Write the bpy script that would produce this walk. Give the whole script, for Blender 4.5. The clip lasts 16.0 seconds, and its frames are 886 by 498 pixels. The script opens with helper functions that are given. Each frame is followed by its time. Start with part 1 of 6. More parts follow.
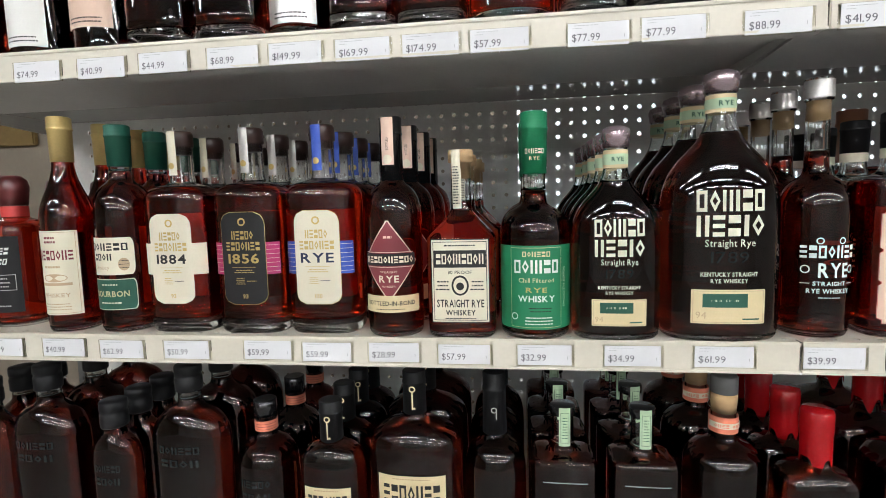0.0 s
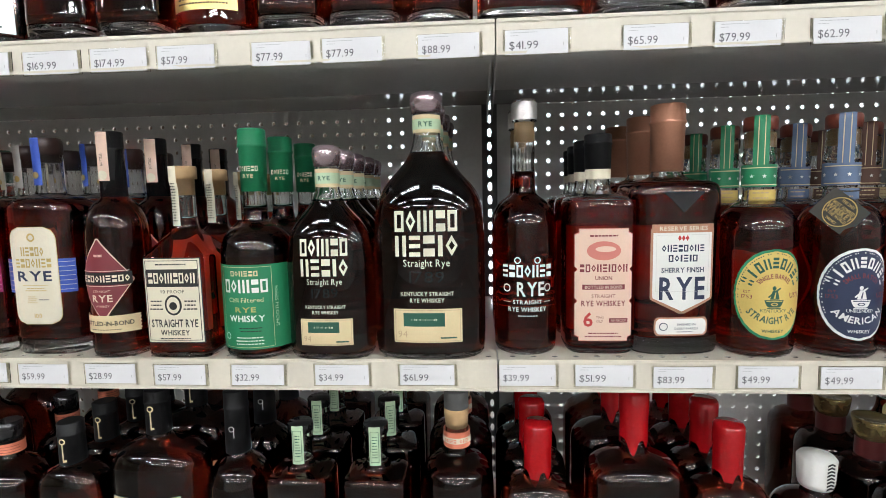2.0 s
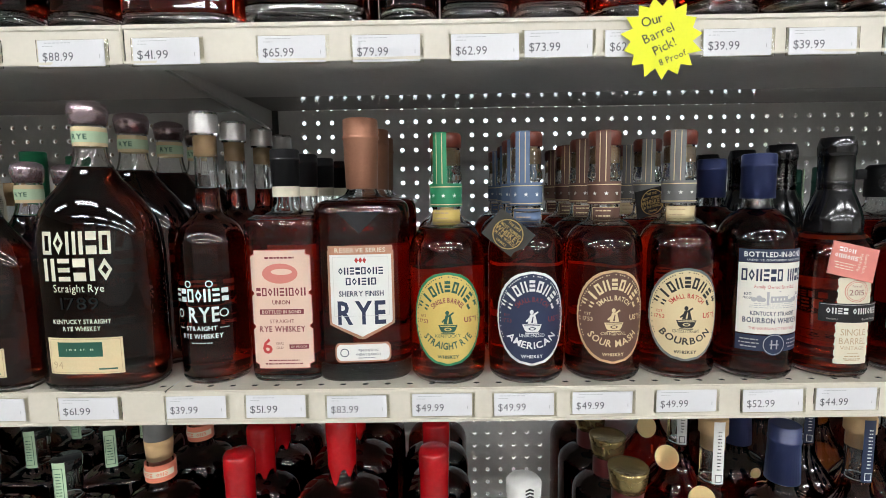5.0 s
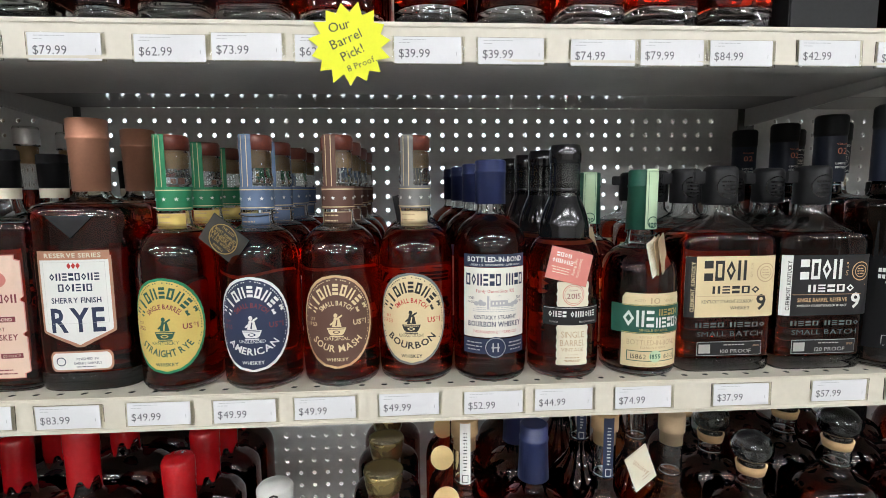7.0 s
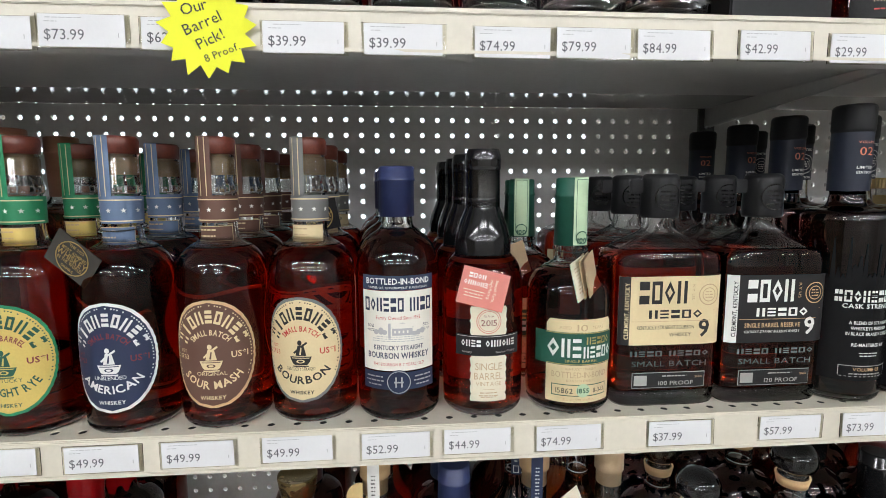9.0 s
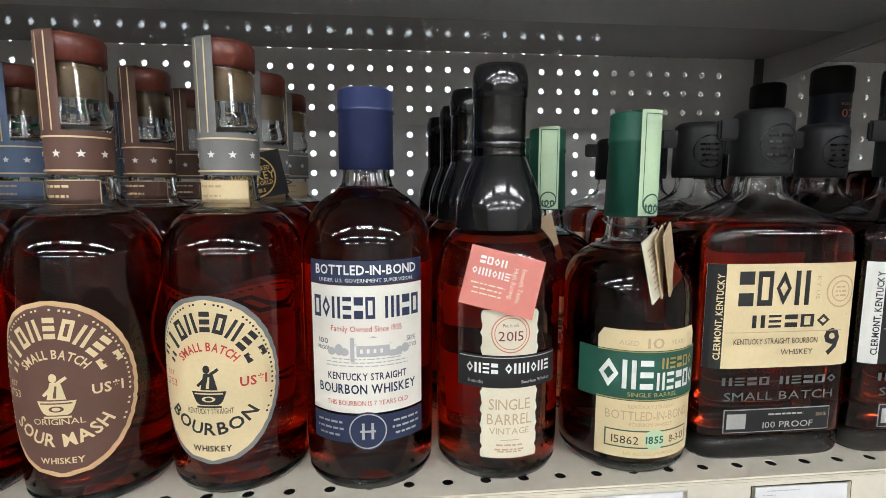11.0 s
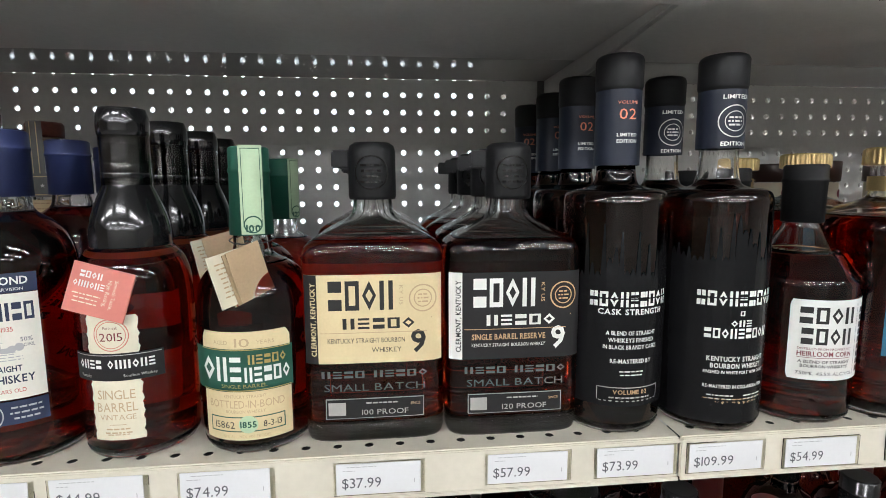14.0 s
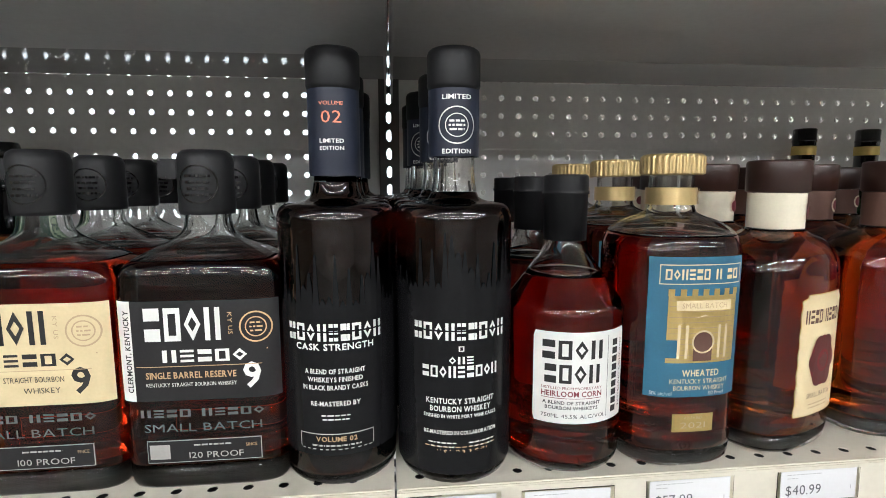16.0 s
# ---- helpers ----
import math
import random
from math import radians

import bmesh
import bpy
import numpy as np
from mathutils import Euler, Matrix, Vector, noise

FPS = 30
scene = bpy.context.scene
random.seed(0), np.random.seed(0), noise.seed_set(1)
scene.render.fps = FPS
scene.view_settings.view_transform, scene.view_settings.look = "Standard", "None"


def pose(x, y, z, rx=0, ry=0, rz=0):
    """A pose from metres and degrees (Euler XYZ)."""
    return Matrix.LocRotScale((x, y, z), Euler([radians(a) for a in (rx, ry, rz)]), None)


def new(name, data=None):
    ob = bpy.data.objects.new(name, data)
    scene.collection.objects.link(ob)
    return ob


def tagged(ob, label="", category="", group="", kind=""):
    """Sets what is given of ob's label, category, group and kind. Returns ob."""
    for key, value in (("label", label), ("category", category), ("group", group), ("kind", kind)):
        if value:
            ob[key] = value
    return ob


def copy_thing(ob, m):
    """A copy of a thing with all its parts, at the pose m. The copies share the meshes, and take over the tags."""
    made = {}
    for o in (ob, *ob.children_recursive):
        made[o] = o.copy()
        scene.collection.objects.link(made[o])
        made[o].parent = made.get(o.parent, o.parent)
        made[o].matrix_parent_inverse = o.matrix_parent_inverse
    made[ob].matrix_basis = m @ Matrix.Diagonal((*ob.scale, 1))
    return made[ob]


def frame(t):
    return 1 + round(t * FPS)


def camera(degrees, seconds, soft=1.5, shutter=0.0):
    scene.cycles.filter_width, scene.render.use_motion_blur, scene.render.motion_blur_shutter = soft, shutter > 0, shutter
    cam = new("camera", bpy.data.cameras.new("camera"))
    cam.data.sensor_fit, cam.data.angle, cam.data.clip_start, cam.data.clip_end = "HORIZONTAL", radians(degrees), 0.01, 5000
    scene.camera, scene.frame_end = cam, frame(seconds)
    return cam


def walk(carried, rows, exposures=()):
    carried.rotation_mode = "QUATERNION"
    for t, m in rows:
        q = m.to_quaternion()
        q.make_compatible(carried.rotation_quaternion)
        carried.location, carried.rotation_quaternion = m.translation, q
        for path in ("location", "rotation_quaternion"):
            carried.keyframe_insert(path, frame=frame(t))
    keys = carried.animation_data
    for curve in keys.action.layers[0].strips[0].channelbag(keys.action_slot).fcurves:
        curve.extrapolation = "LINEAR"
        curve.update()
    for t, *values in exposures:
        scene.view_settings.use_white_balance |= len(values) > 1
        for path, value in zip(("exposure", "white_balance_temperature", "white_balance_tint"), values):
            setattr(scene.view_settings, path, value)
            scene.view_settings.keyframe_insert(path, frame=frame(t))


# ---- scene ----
cam = camera(82.2, 16.0, 0.9)
METRES, EYE, TILT, LEAN, TURN = 1.89, 1.40, 0.0, 0.0, 7.8
ROWS = [
    (0.0, 0.0, 0.0, 0.0, -0.15, -5.64, 1.5),
    (0.5, 0.0479, 0.0085, -0.0011, -1.76, -5.66, 1.38),
    (1.0, 0.0787, 0.013, -0.0004, -2.81, -5.7, 1.25),
    (1.5, 0.1281, 0.0029, 0.0038, -3.07, -5.81, 1.26),
    (2.0, 0.1686, -0.0026, 0.0097, -3.63, -5.98, 1.19),
    (2.5, 0.1957, -0.011, 0.0115, -4.16, -6.02, 1.1),
    (3.0, 0.2288, -0.0198, 0.0133, -4.63, -6.08, 1.1),
    (5.5, 0.3803, -0.0007, 0.0219, -9.11, -6.44, 0.68),
    (6.0, 0.4176, -0.009, 0.0236, -10.91, -6.51, 0.49),
    (6.5, 0.4581, -0.0189, 0.0234, -11.45, -6.6, 0.44),
    (7.0, 0.4882, -0.0214, 0.0227, -11.48, -6.75, 0.4),
    (7.5, 0.5119, -0.0237, 0.0253, -11.48, -6.89, 0.35),
    (8.0, 0.536, -0.0174, 0.0302, -11.67, -6.89, 0.34),
    (10.5, 0.5573, 0.0739, 0.0177, -13.63, -7.33, -0.02),
    (11.0, 0.5642, 0.1036, 0.008, -13.63, -7.24, 0.0),
    (11.5, 0.5651, 0.1177, 0.0048, -13.58, -7.3, -0.05),
    (12.0, 0.5787, 0.1082, 0.0079, -13.38, -7.25, -0.01),
    (12.5, 0.607, 0.0858, 0.0088, -13.38, -7.34, 0.09),
    (13.0, 0.6423, 0.0623, 0.0125, -13.7, -7.25, 0.12),
    (13.5, 0.6701, 0.0459, 0.0145, -13.84, -7.21, 0.16),
    (14.0, 0.7065, 0.0367, 0.0174, -13.77, -7.2, 0.2),
    (14.5, 0.7483, 0.0201, 0.0172, -13.87, -7.27, 0.19),
    (15.0, 0.7762, 0.0112, 0.0216, -13.94, -7.17, 0.16),
    (15.5, 0.8064, 0.0246, 0.0244, -13.92, -7.29, 0.15),
    (16.0, 0.8343, 0.0383, 0.0228, -13.85, -7.34, 0.13),
]
walk(cam, [(t, pose(0, 0, EYE, TILT, LEAN, TURN) @ pose(METRES * x, METRES * y, METRES * z, 90 + pitch, roll, yaw)) for t, x, y, z, yaw, pitch, roll in ROWS], [(0.0, 0.04), (3.0, 0.0), (8.0, -0.02), (10.5, 0.06), (14.0, 0.10), (16.0, 0.27)])

# ---- world and light levels ----
world = bpy.data.worlds.new("world")
world.use_nodes = True
scene.world = world
world.node_tree.nodes["Background"].inputs[0].default_value = (0.9, 0.95, 1.0, 1)
world.node_tree.nodes["Background"].inputs[1].default_value = 0.02
TUBE = 47.0

# ---- measures of the shelving ----
DECK, UPPER, LOWER = 1.221, 1.606, 0.844
FRONT, FRONT_UP, BACK = 0.632, 0.608, 1.03
SEAMS = (-0.99, 0.335, 1.554, 2.773)


# ---- materials ----
def material(name, colour, rough=0.5, metal=0.0, grain=0.0, scale=40.0, bump=0.0, coat=0.0, **more):
    m = bpy.data.materials.new(name)
    m.use_nodes = True
    nodes, links = m.node_tree.nodes, m.node_tree.links
    bsdf = nodes["Principled BSDF"]
    bsdf.inputs["Base Color"].default_value = (*colour, 1)
    bsdf.inputs["Roughness"].default_value = rough
    bsdf.inputs["Metallic"].default_value = metal
    bsdf.inputs["Coat Weight"].default_value = coat
    for key, value in more.items():
        bsdf.inputs[key.replace("_", " ")].default_value = value
    if grain or bump:
        co = nodes.new("ShaderNodeTexCoord")
        fine, coarse = nodes.new("ShaderNodeTexNoise"), nodes.new("ShaderNodeTexNoise")
        fine.inputs["Scale"].default_value, coarse.inputs["Scale"].default_value = scale * 8, scale * 0.4
        fine.inputs["Detail"].default_value, coarse.inputs["Detail"].default_value = 3, 4
        links.new(co.outputs["Object"], fine.inputs["Vector"])
        links.new(co.outputs["Object"], coarse.inputs["Vector"])
        mean = nodes.new("ShaderNodeMath")
        mean.operation = "ADD"
        links.new(fine.outputs["Fac"], mean.inputs[0])
        links.new(coarse.outputs["Fac"], mean.inputs[1])
        span = nodes.new("ShaderNodeMapRange")
        span.inputs["From Min"].default_value, span.inputs["From Max"].default_value = 0.6, 1.4
        span.inputs["To Min"].default_value, span.inputs["To Max"].default_value = 1 - grain, 1 + grain * 0.5
        links.new(mean.outputs[0], span.inputs["Value"])
        hue = nodes.new("ShaderNodeHueSaturation")
        hue.inputs["Color"].default_value = (*colour, 1)
        links.new(span.outputs["Result"], hue.inputs["Value"])
        links.new(hue.outputs["Color"], bsdf.inputs["Base Color"])
        wear = nodes.new("ShaderNodeMapRange")
        wear.inputs["To Min"].default_value, wear.inputs["To Max"].default_value = max(0.02, rough - grain * 0.4), min(1, rough + grain * 0.4)
        links.new(coarse.outputs["Fac"], wear.inputs["Value"])
        links.new(wear.outputs["Result"], bsdf.inputs["Roughness"])
        if bump:
            b = nodes.new("ShaderNodeBump")
            b.inputs["Strength"].default_value, b.inputs["Distance"].default_value = bump, 0.0006
            links.new(fine.outputs["Fac"], b.inputs["Height"])
            links.new(b.outputs["Normal"], bsdf.inputs["Normal"])
    return m


def lamp_glow(name, strength, colour=(0.96, 0.98, 1.0)):
    m = bpy.data.materials.new(name)
    m.use_nodes = True
    bsdf = m.node_tree.nodes["Principled BSDF"]
    bsdf.inputs["Base Color"].default_value = (0.9, 0.9, 0.9, 1)
    bsdf.inputs["Emission Color"].default_value = (*colour, 1)
    bsdf.inputs["Emission Strength"].default_value = strength
    return m


def clear(name, colour, rough=0.0, ior=1.55):
    return material(name, colour, rough, Transmission_Weight=1.0, IOR=ior)


CREAM_STEEL = material("almond enamel", (0.665, 0.62, 0.52), 0.38, 0, 0.06, 25, 0.04)
GREY_STEEL = material("grey enamel", (0.66, 0.655, 0.635), 0.45, 0, 0.08, 18, 0.05)
GLOSS_STEEL = material("glossy grey enamel", (0.58, 0.575, 0.555), 0.09, 0, 0.06, 5, 0.0, Specular_IOR_Level=0.22)
PANEL_STEEL = material("pale grey enamel", (0.80, 0.795, 0.775), 0.45, 0, 0.08, 18, 0.05)
DARK_STEEL = material("dark slotted steel", (0.12, 0.12, 0.118), 0.5, 0.3, 0.1, 20, 0.05)
PLASTIC = clear("tag holder plastic", (0.93, 0.92, 0.82), 0.08, 1.3)
FLOOR = material("vinyl floor", (0.22, 0.213, 0.198), 0.3, 0, 0.12, 6, 0.02)
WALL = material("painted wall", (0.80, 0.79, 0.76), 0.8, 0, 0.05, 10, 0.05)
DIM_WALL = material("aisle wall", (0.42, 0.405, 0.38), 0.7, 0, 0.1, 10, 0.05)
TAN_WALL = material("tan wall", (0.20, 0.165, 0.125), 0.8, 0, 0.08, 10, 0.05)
BROWN = material("brown card", (0.16, 0.10, 0.03), 0.7, 0, 0.2, 10, 0.05)
CEILING = material("ceiling board", (0.45, 0.45, 0.44), 0.9, 0, 0.06, 12, 0.1)
HOUSING = material("lamp housing", (0.8, 0.8, 0.8), 0.5)
GLOW = lamp_glow("lamp diffuser", TUBE)
DAYLIGHT = lamp_glow("daylight outside", 3.6, (0.80, 0.91, 1.0))
GLASS = clear("bottle glass", (0.97, 0.97, 0.96))
SMOKED = clear("smoked glass", (0.10, 0.10, 0.10))
GREENGLASS = clear("green glass", (0.02, 0.07, 0.02))
AMBER = clear("whiskey", (0.56, 0.024, 0.0045), 0.0, 1.52)
AMBER_DARK = clear("dark whiskey", (0.42, 0.017, 0.004), 0.0, 1.52)
DEEP = clear("deep brown whiskey", (0.11, 0.010, 0.004), 0.0, 1.52)
AMBER_FLAT = clear("dark whiskey in flat bottles", (0.52, 0.028, 0.006), 0.0, 1.45)
AMBER_LIGHT = clear("pale whiskey", (0.62, 0.13, 0.018), 0.0, 1.6)
PAPER = material("cream label paper", (0.73, 0.67, 0.52), 0.7, 0, 0.06, 60, 0.15)
WHITE = material("white label paper", (0.78, 0.775, 0.74), 0.65, 0, 0.05, 60, 0.12)
BUFF = material("buff label paper", (0.69, 0.56, 0.33), 0.7, 0, 0.07, 60, 0.15)
YELLOWP = material("straw yellow paper", (0.62, 0.46, 0.13), 0.65, 0, 0.08, 60, 0.15)
PINKP = material("pink paper", (0.73, 0.52, 0.41), 0.7, 0, 0.06, 60, 0.15)
TANP = material("tan paper", (0.60, 0.38, 0.20), 0.7, 0, 0.08, 60, 0.15)
INK = material("black ink", (0.012, 0.011, 0.011), 0.55, 0, 0.1, 60)
BLACKP = material("black label paper", (0.018, 0.017, 0.018), 0.6, 0, 0.15, 60, 0.15, Specular_IOR_Level=0.25)
BLACK_GLOSS = material("glossy black wax", (0.008, 0.008, 0.009), 0.12, 0, 0.2, 30, 0.02, 0.3)
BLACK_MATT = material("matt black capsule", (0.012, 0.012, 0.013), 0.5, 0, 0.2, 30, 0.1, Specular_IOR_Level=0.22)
BLACK_COAT = material("black bottle coating", (0.009, 0.009, 0.010), 0.24, 0, 0.1, 30, 0.02, Specular_IOR_Level=0.2)
NAVY = material("navy print", (0.016, 0.026, 0.068), 0.5, 0, 0.12, 60, 0.1)
NAVYCAP = material("navy capsule", (0.026, 0.036, 0.105), 0.38, 0, 0.12, 40, 0.08)
SLEEVE = material("ink blue sleeve", (0.016, 0.020, 0.034), 0.45, 0, 0.12, 60, 0.1, Specular_IOR_Level=0.3)
SLATE = material("slate blue paper", (0.10, 0.15, 0.25), 0.6, 0, 0.1, 60, 0.1)
BLUE = material("royal blue foil", (0.04, 0.09, 0.42), 0.4, 0.2, 0.1, 60, 0.05)
GREEN = material("green print", (0.012, 0.20, 0.085), 0.5, 0, 0.1, 50, 0.08)
DARKGREEN = material("dark green print", (0.012, 0.085, 0.055), 0.5, 0, 0.1, 50, 0.08)
SAGE = material("pale green paper", (0.48, 0.63, 0.42), 0.6, 0, 0.08, 60, 0.1)
TEAL = material("teal label paper", (0.020, 0.115, 0.19), 0.5, 0, 0.1, 60, 0.1)
MAROON = material("maroon print", (0.19, 0.025, 0.035), 0.5, 0, 0.1, 60, 0.1)
WINE = material("dark red wax", (0.09, 0.015, 0.015), 0.35, 0, 0.15, 40, 0.1)
MAGENTA = material("magenta foil", (0.42, 0.03, 0.13), 0.4, 0.2, 0.1, 60)
RED = material("red print", (0.50, 0.035, 0.03), 0.5, 0, 0.08, 60, 0.05)
REDWAX = material("red wax", (0.34, 0.004, 0.007), 0.25, 0, 0.12, 30, 0.1)
SALMON = material("salmon card", (0.62, 0.20, 0.16), 0.6, 0, 0.06, 50, 0.08)
PEACH = material("coral neck band", (0.74, 0.22, 0.13), 0.5, 0, 0.08, 50, 0.05)
GOLD = material("gold foil", (0.62, 0.45, 0.17), 0.32, 0.75, 0.1, 50, 0.08)
# flat grey in place of the light that clear raised letters catch
RAISED_GLINT = material("raised glass lettering", (0.11, 0.10, 0.098), 0.12, 0, 0.1, 60)
GOLDFOIL = material("gold foil capsule", (0.62, 0.46, 0.18), 0.34, 0.35, 0.12, 40, 0.08)
IVORY = material("ivory label paper", (0.79, 0.76, 0.68), 0.65, 0, 0.05, 60, 0.12)
ANTIQUE = material("antique gold", (0.40, 0.30, 0.13), 0.26, 0.85, 0.15, 50, 0.1)
DARKBROWN = material("dark brown stopper", (0.030, 0.013, 0.010), 0.35, 0, 0.2, 40, 0.08)
GOLDCAP = material("gold cap", (0.72, 0.54, 0.26), 0.28, 0.8, 0.08, 40, 0.05)
SILVER = material("silver foil", (0.62, 0.60, 0.58), 0.35, 0.7, 0.1, 50, 0.1)
LILAC = material("lilac foil cap", (0.52, 0.40, 0.43), 0.22, 0.75, 0.2, 60, 0.2)
COPPER = material("copper capsule", (0.52, 0.25, 0.16), 0.36, 0.45, 0.1, 40, 0.08)
BROWNP = material("brown label paper", (0.11, 0.050, 0.035), 0.6, 0, 0.1, 60, 0.12)
REDWOOD = material("stained wood stopper", (0.13, 0.030, 0.018), 0.4, 0, 0.3, 50, 0.15)
CORK = material("cork", (0.55, 0.36, 0.18), 0.85, 0, 0.25, 120, 0.4)
KRAFT = material("kraft card", (0.50, 0.36, 0.22), 0.8, 0, 0.12, 60, 0.2)
CHARCOAL = material("charcoal card", (0.045, 0.042, 0.036), 0.55, 0, 0.12, 60, 0.1)
GREYP = material("grey card", (0.16, 0.16, 0.155), 0.6, 0, 0.1, 60, 0.1)
NEON = material("fluorescent yellow card", (0.78, 0.80, 0.015), 0.6, 0, 0.04, 40, 0.05)
TAG = material("price ticket", (0.72, 0.72, 0.735), 0.55, 0, 0.03, 60, 0.05)
TAGINK = material("ticket print", (0.10, 0.10, 0.115), 0.6, 0, 0.05, 60)
FAINT = material("faint ticket print", (0.45, 0.45, 0.46), 0.6, 0, 0.05, 60)
STRING = material("black elastic", (0.02, 0.02, 0.02), 0.7, 0, 0.1, 60)
PEN = material("marker ink", (0.03, 0.04, 0.02), 0.5, 0, 0.1, 60)


# ---- making meshes ----
def finish(name, bm, mat, parent=None, smooth=True, label=""):
    me = bpy.data.meshes.new(name)
    bm.to_mesh(me)
    bm.free()
    for p in me.polygons:
        p.use_smooth = smooth
    if isinstance(mat, (list, tuple)):
        for m in mat:
            me.materials.append(m)
    else:
        me.materials.append(mat)
    ob = new(name, me)
    if parent:
        ob.parent = parent
    if label:
        tagged(ob, label)
    return ob


def part(name, bm, mat, parent, label="", smooth=True):
    return finish(name, bm, mat, parent, smooth, label)


def add_box(bm, x0, y0, z0, x1, y1, z1, bevel=0.0):
    got = bmesh.ops.create_cube(bm, size=1)
    for v in got["verts"]:
        v.co = Vector((x0 + (v.co.x + 0.5) * (x1 - x0), y0 + (v.co.y + 0.5) * (y1 - y0), z0 + (v.co.z + 0.5) * (z1 - z0)))
    if bevel:
        edges = list({e for v in got["verts"] for e in v.link_edges})
        bmesh.ops.bevel(bm, geom=edges, offset=bevel, segments=2, affect="EDGES")


def box(name, x0, y0, z0, x1, y1, z1, mat, parent=None, bevel=0.0, label=""):
    bm = bmesh.new()
    add_box(bm, x0, y0, z0, x1, y1, z1, bevel)
    return finish(name, bm, mat, parent, False, label)


def chaikin(points, rounds=2):
    for _ in range(rounds):
        out = [points[0]]
        for p, q in zip(points, points[1:]):
            out.append(tuple(a * 0.75 + b * 0.25 for a, b in zip(p, q)))
            out.append(tuple(a * 0.25 + b * 0.75 for a, b in zip(p, q)))
        out.append(points[-1])
        points = out
    return points


def ring(bm, z, a, b, n, count):
    out = []
    for k in range(count):
        w = 2 * math.pi * (k + 0.5) / count
        c, s = math.cos(w), math.sin(w)
        out.append(bm.verts.new((a * math.copysign(abs(c) ** (2 / n), c), b * math.copysign(abs(s) ** (2 / n), s), z)))
    return out


def loft(bm, rows, count=36, close_low=True, close_top=True):
    rings = [ring(bm, z, a, b, n, count) for z, a, b, n in rows]
    for p, q in zip(rings, rings[1:]):
        for k in range(count):
            bm.faces.new((p[k], p[(k + 1) % count], q[(k + 1) % count], q[k]))
    if close_low:
        bm.faces.new(rings[0][::-1])
    if close_top:
        bm.faces.new(rings[-1])
    return rings


def lathe(points, count=32, rounds=0):
    """A turned solid from (z, radius) points."""
    bm = bmesh.new()
    loft(bm, [(z, r, r, 2) for z, r in (chaikin(points, rounds) if rounds else points)], count)
    return bm


# ---- lettering ----
CHARS = "ABCDEFGHIJKLMNOPQRSTUVWXYZabcdefghiklmnoprstuvwxyz0123456789$.,-%&/*!()"
GLYPHS = {}
for weight, offset in ((0, 0.0), (1, 0.022)):
    for ch in CHARS:
        curve = bpy.data.curves.new("glyph", "FONT")
        curve.body, curve.resolution_u, curve.offset = ch, 2, offset
        holder = new("glyph", curve)
        flat = bpy.data.meshes.new_from_object(holder.evaluated_get(bpy.context.evaluated_depsgraph_get()))
        tri = bmesh.new()
        tri.from_mesh(flat)
        bmesh.ops.triangulate(tri, faces=tri.faces[:])
        tri.to_mesh(flat)
        tri.free()
        pts = [(v.co.x, v.co.y) for v in flat.vertices]
        GLYPHS[weight, ch] = (pts, [tuple(p.vertices) for p in flat.polygons], min(p[0] for p in pts), max(p[0] for p in pts))
        bpy.data.objects.remove(holder)
        bpy.data.curves.remove(curve)
        bpy.data.meshes.remove(flat)
CAP = 0.69
WIDTHS = {"I": 0.32, "J": 0.5, "M": 0.95, "W": 1.0, "1": 0.4, "i": 0.3, "l": 0.3, " ": 0.4}


def arrange(text, weight):
    x, out = 0.0, []
    for ch in text:
        if (weight, ch) not in GLYPHS:
            x += 0.3
            continue
        pts, faces, lo, hi = GLYPHS[weight, ch]
        out.append((x - lo, pts, faces))
        x += hi - lo + 0.09
    return out, max(x - 0.09, 0.01)


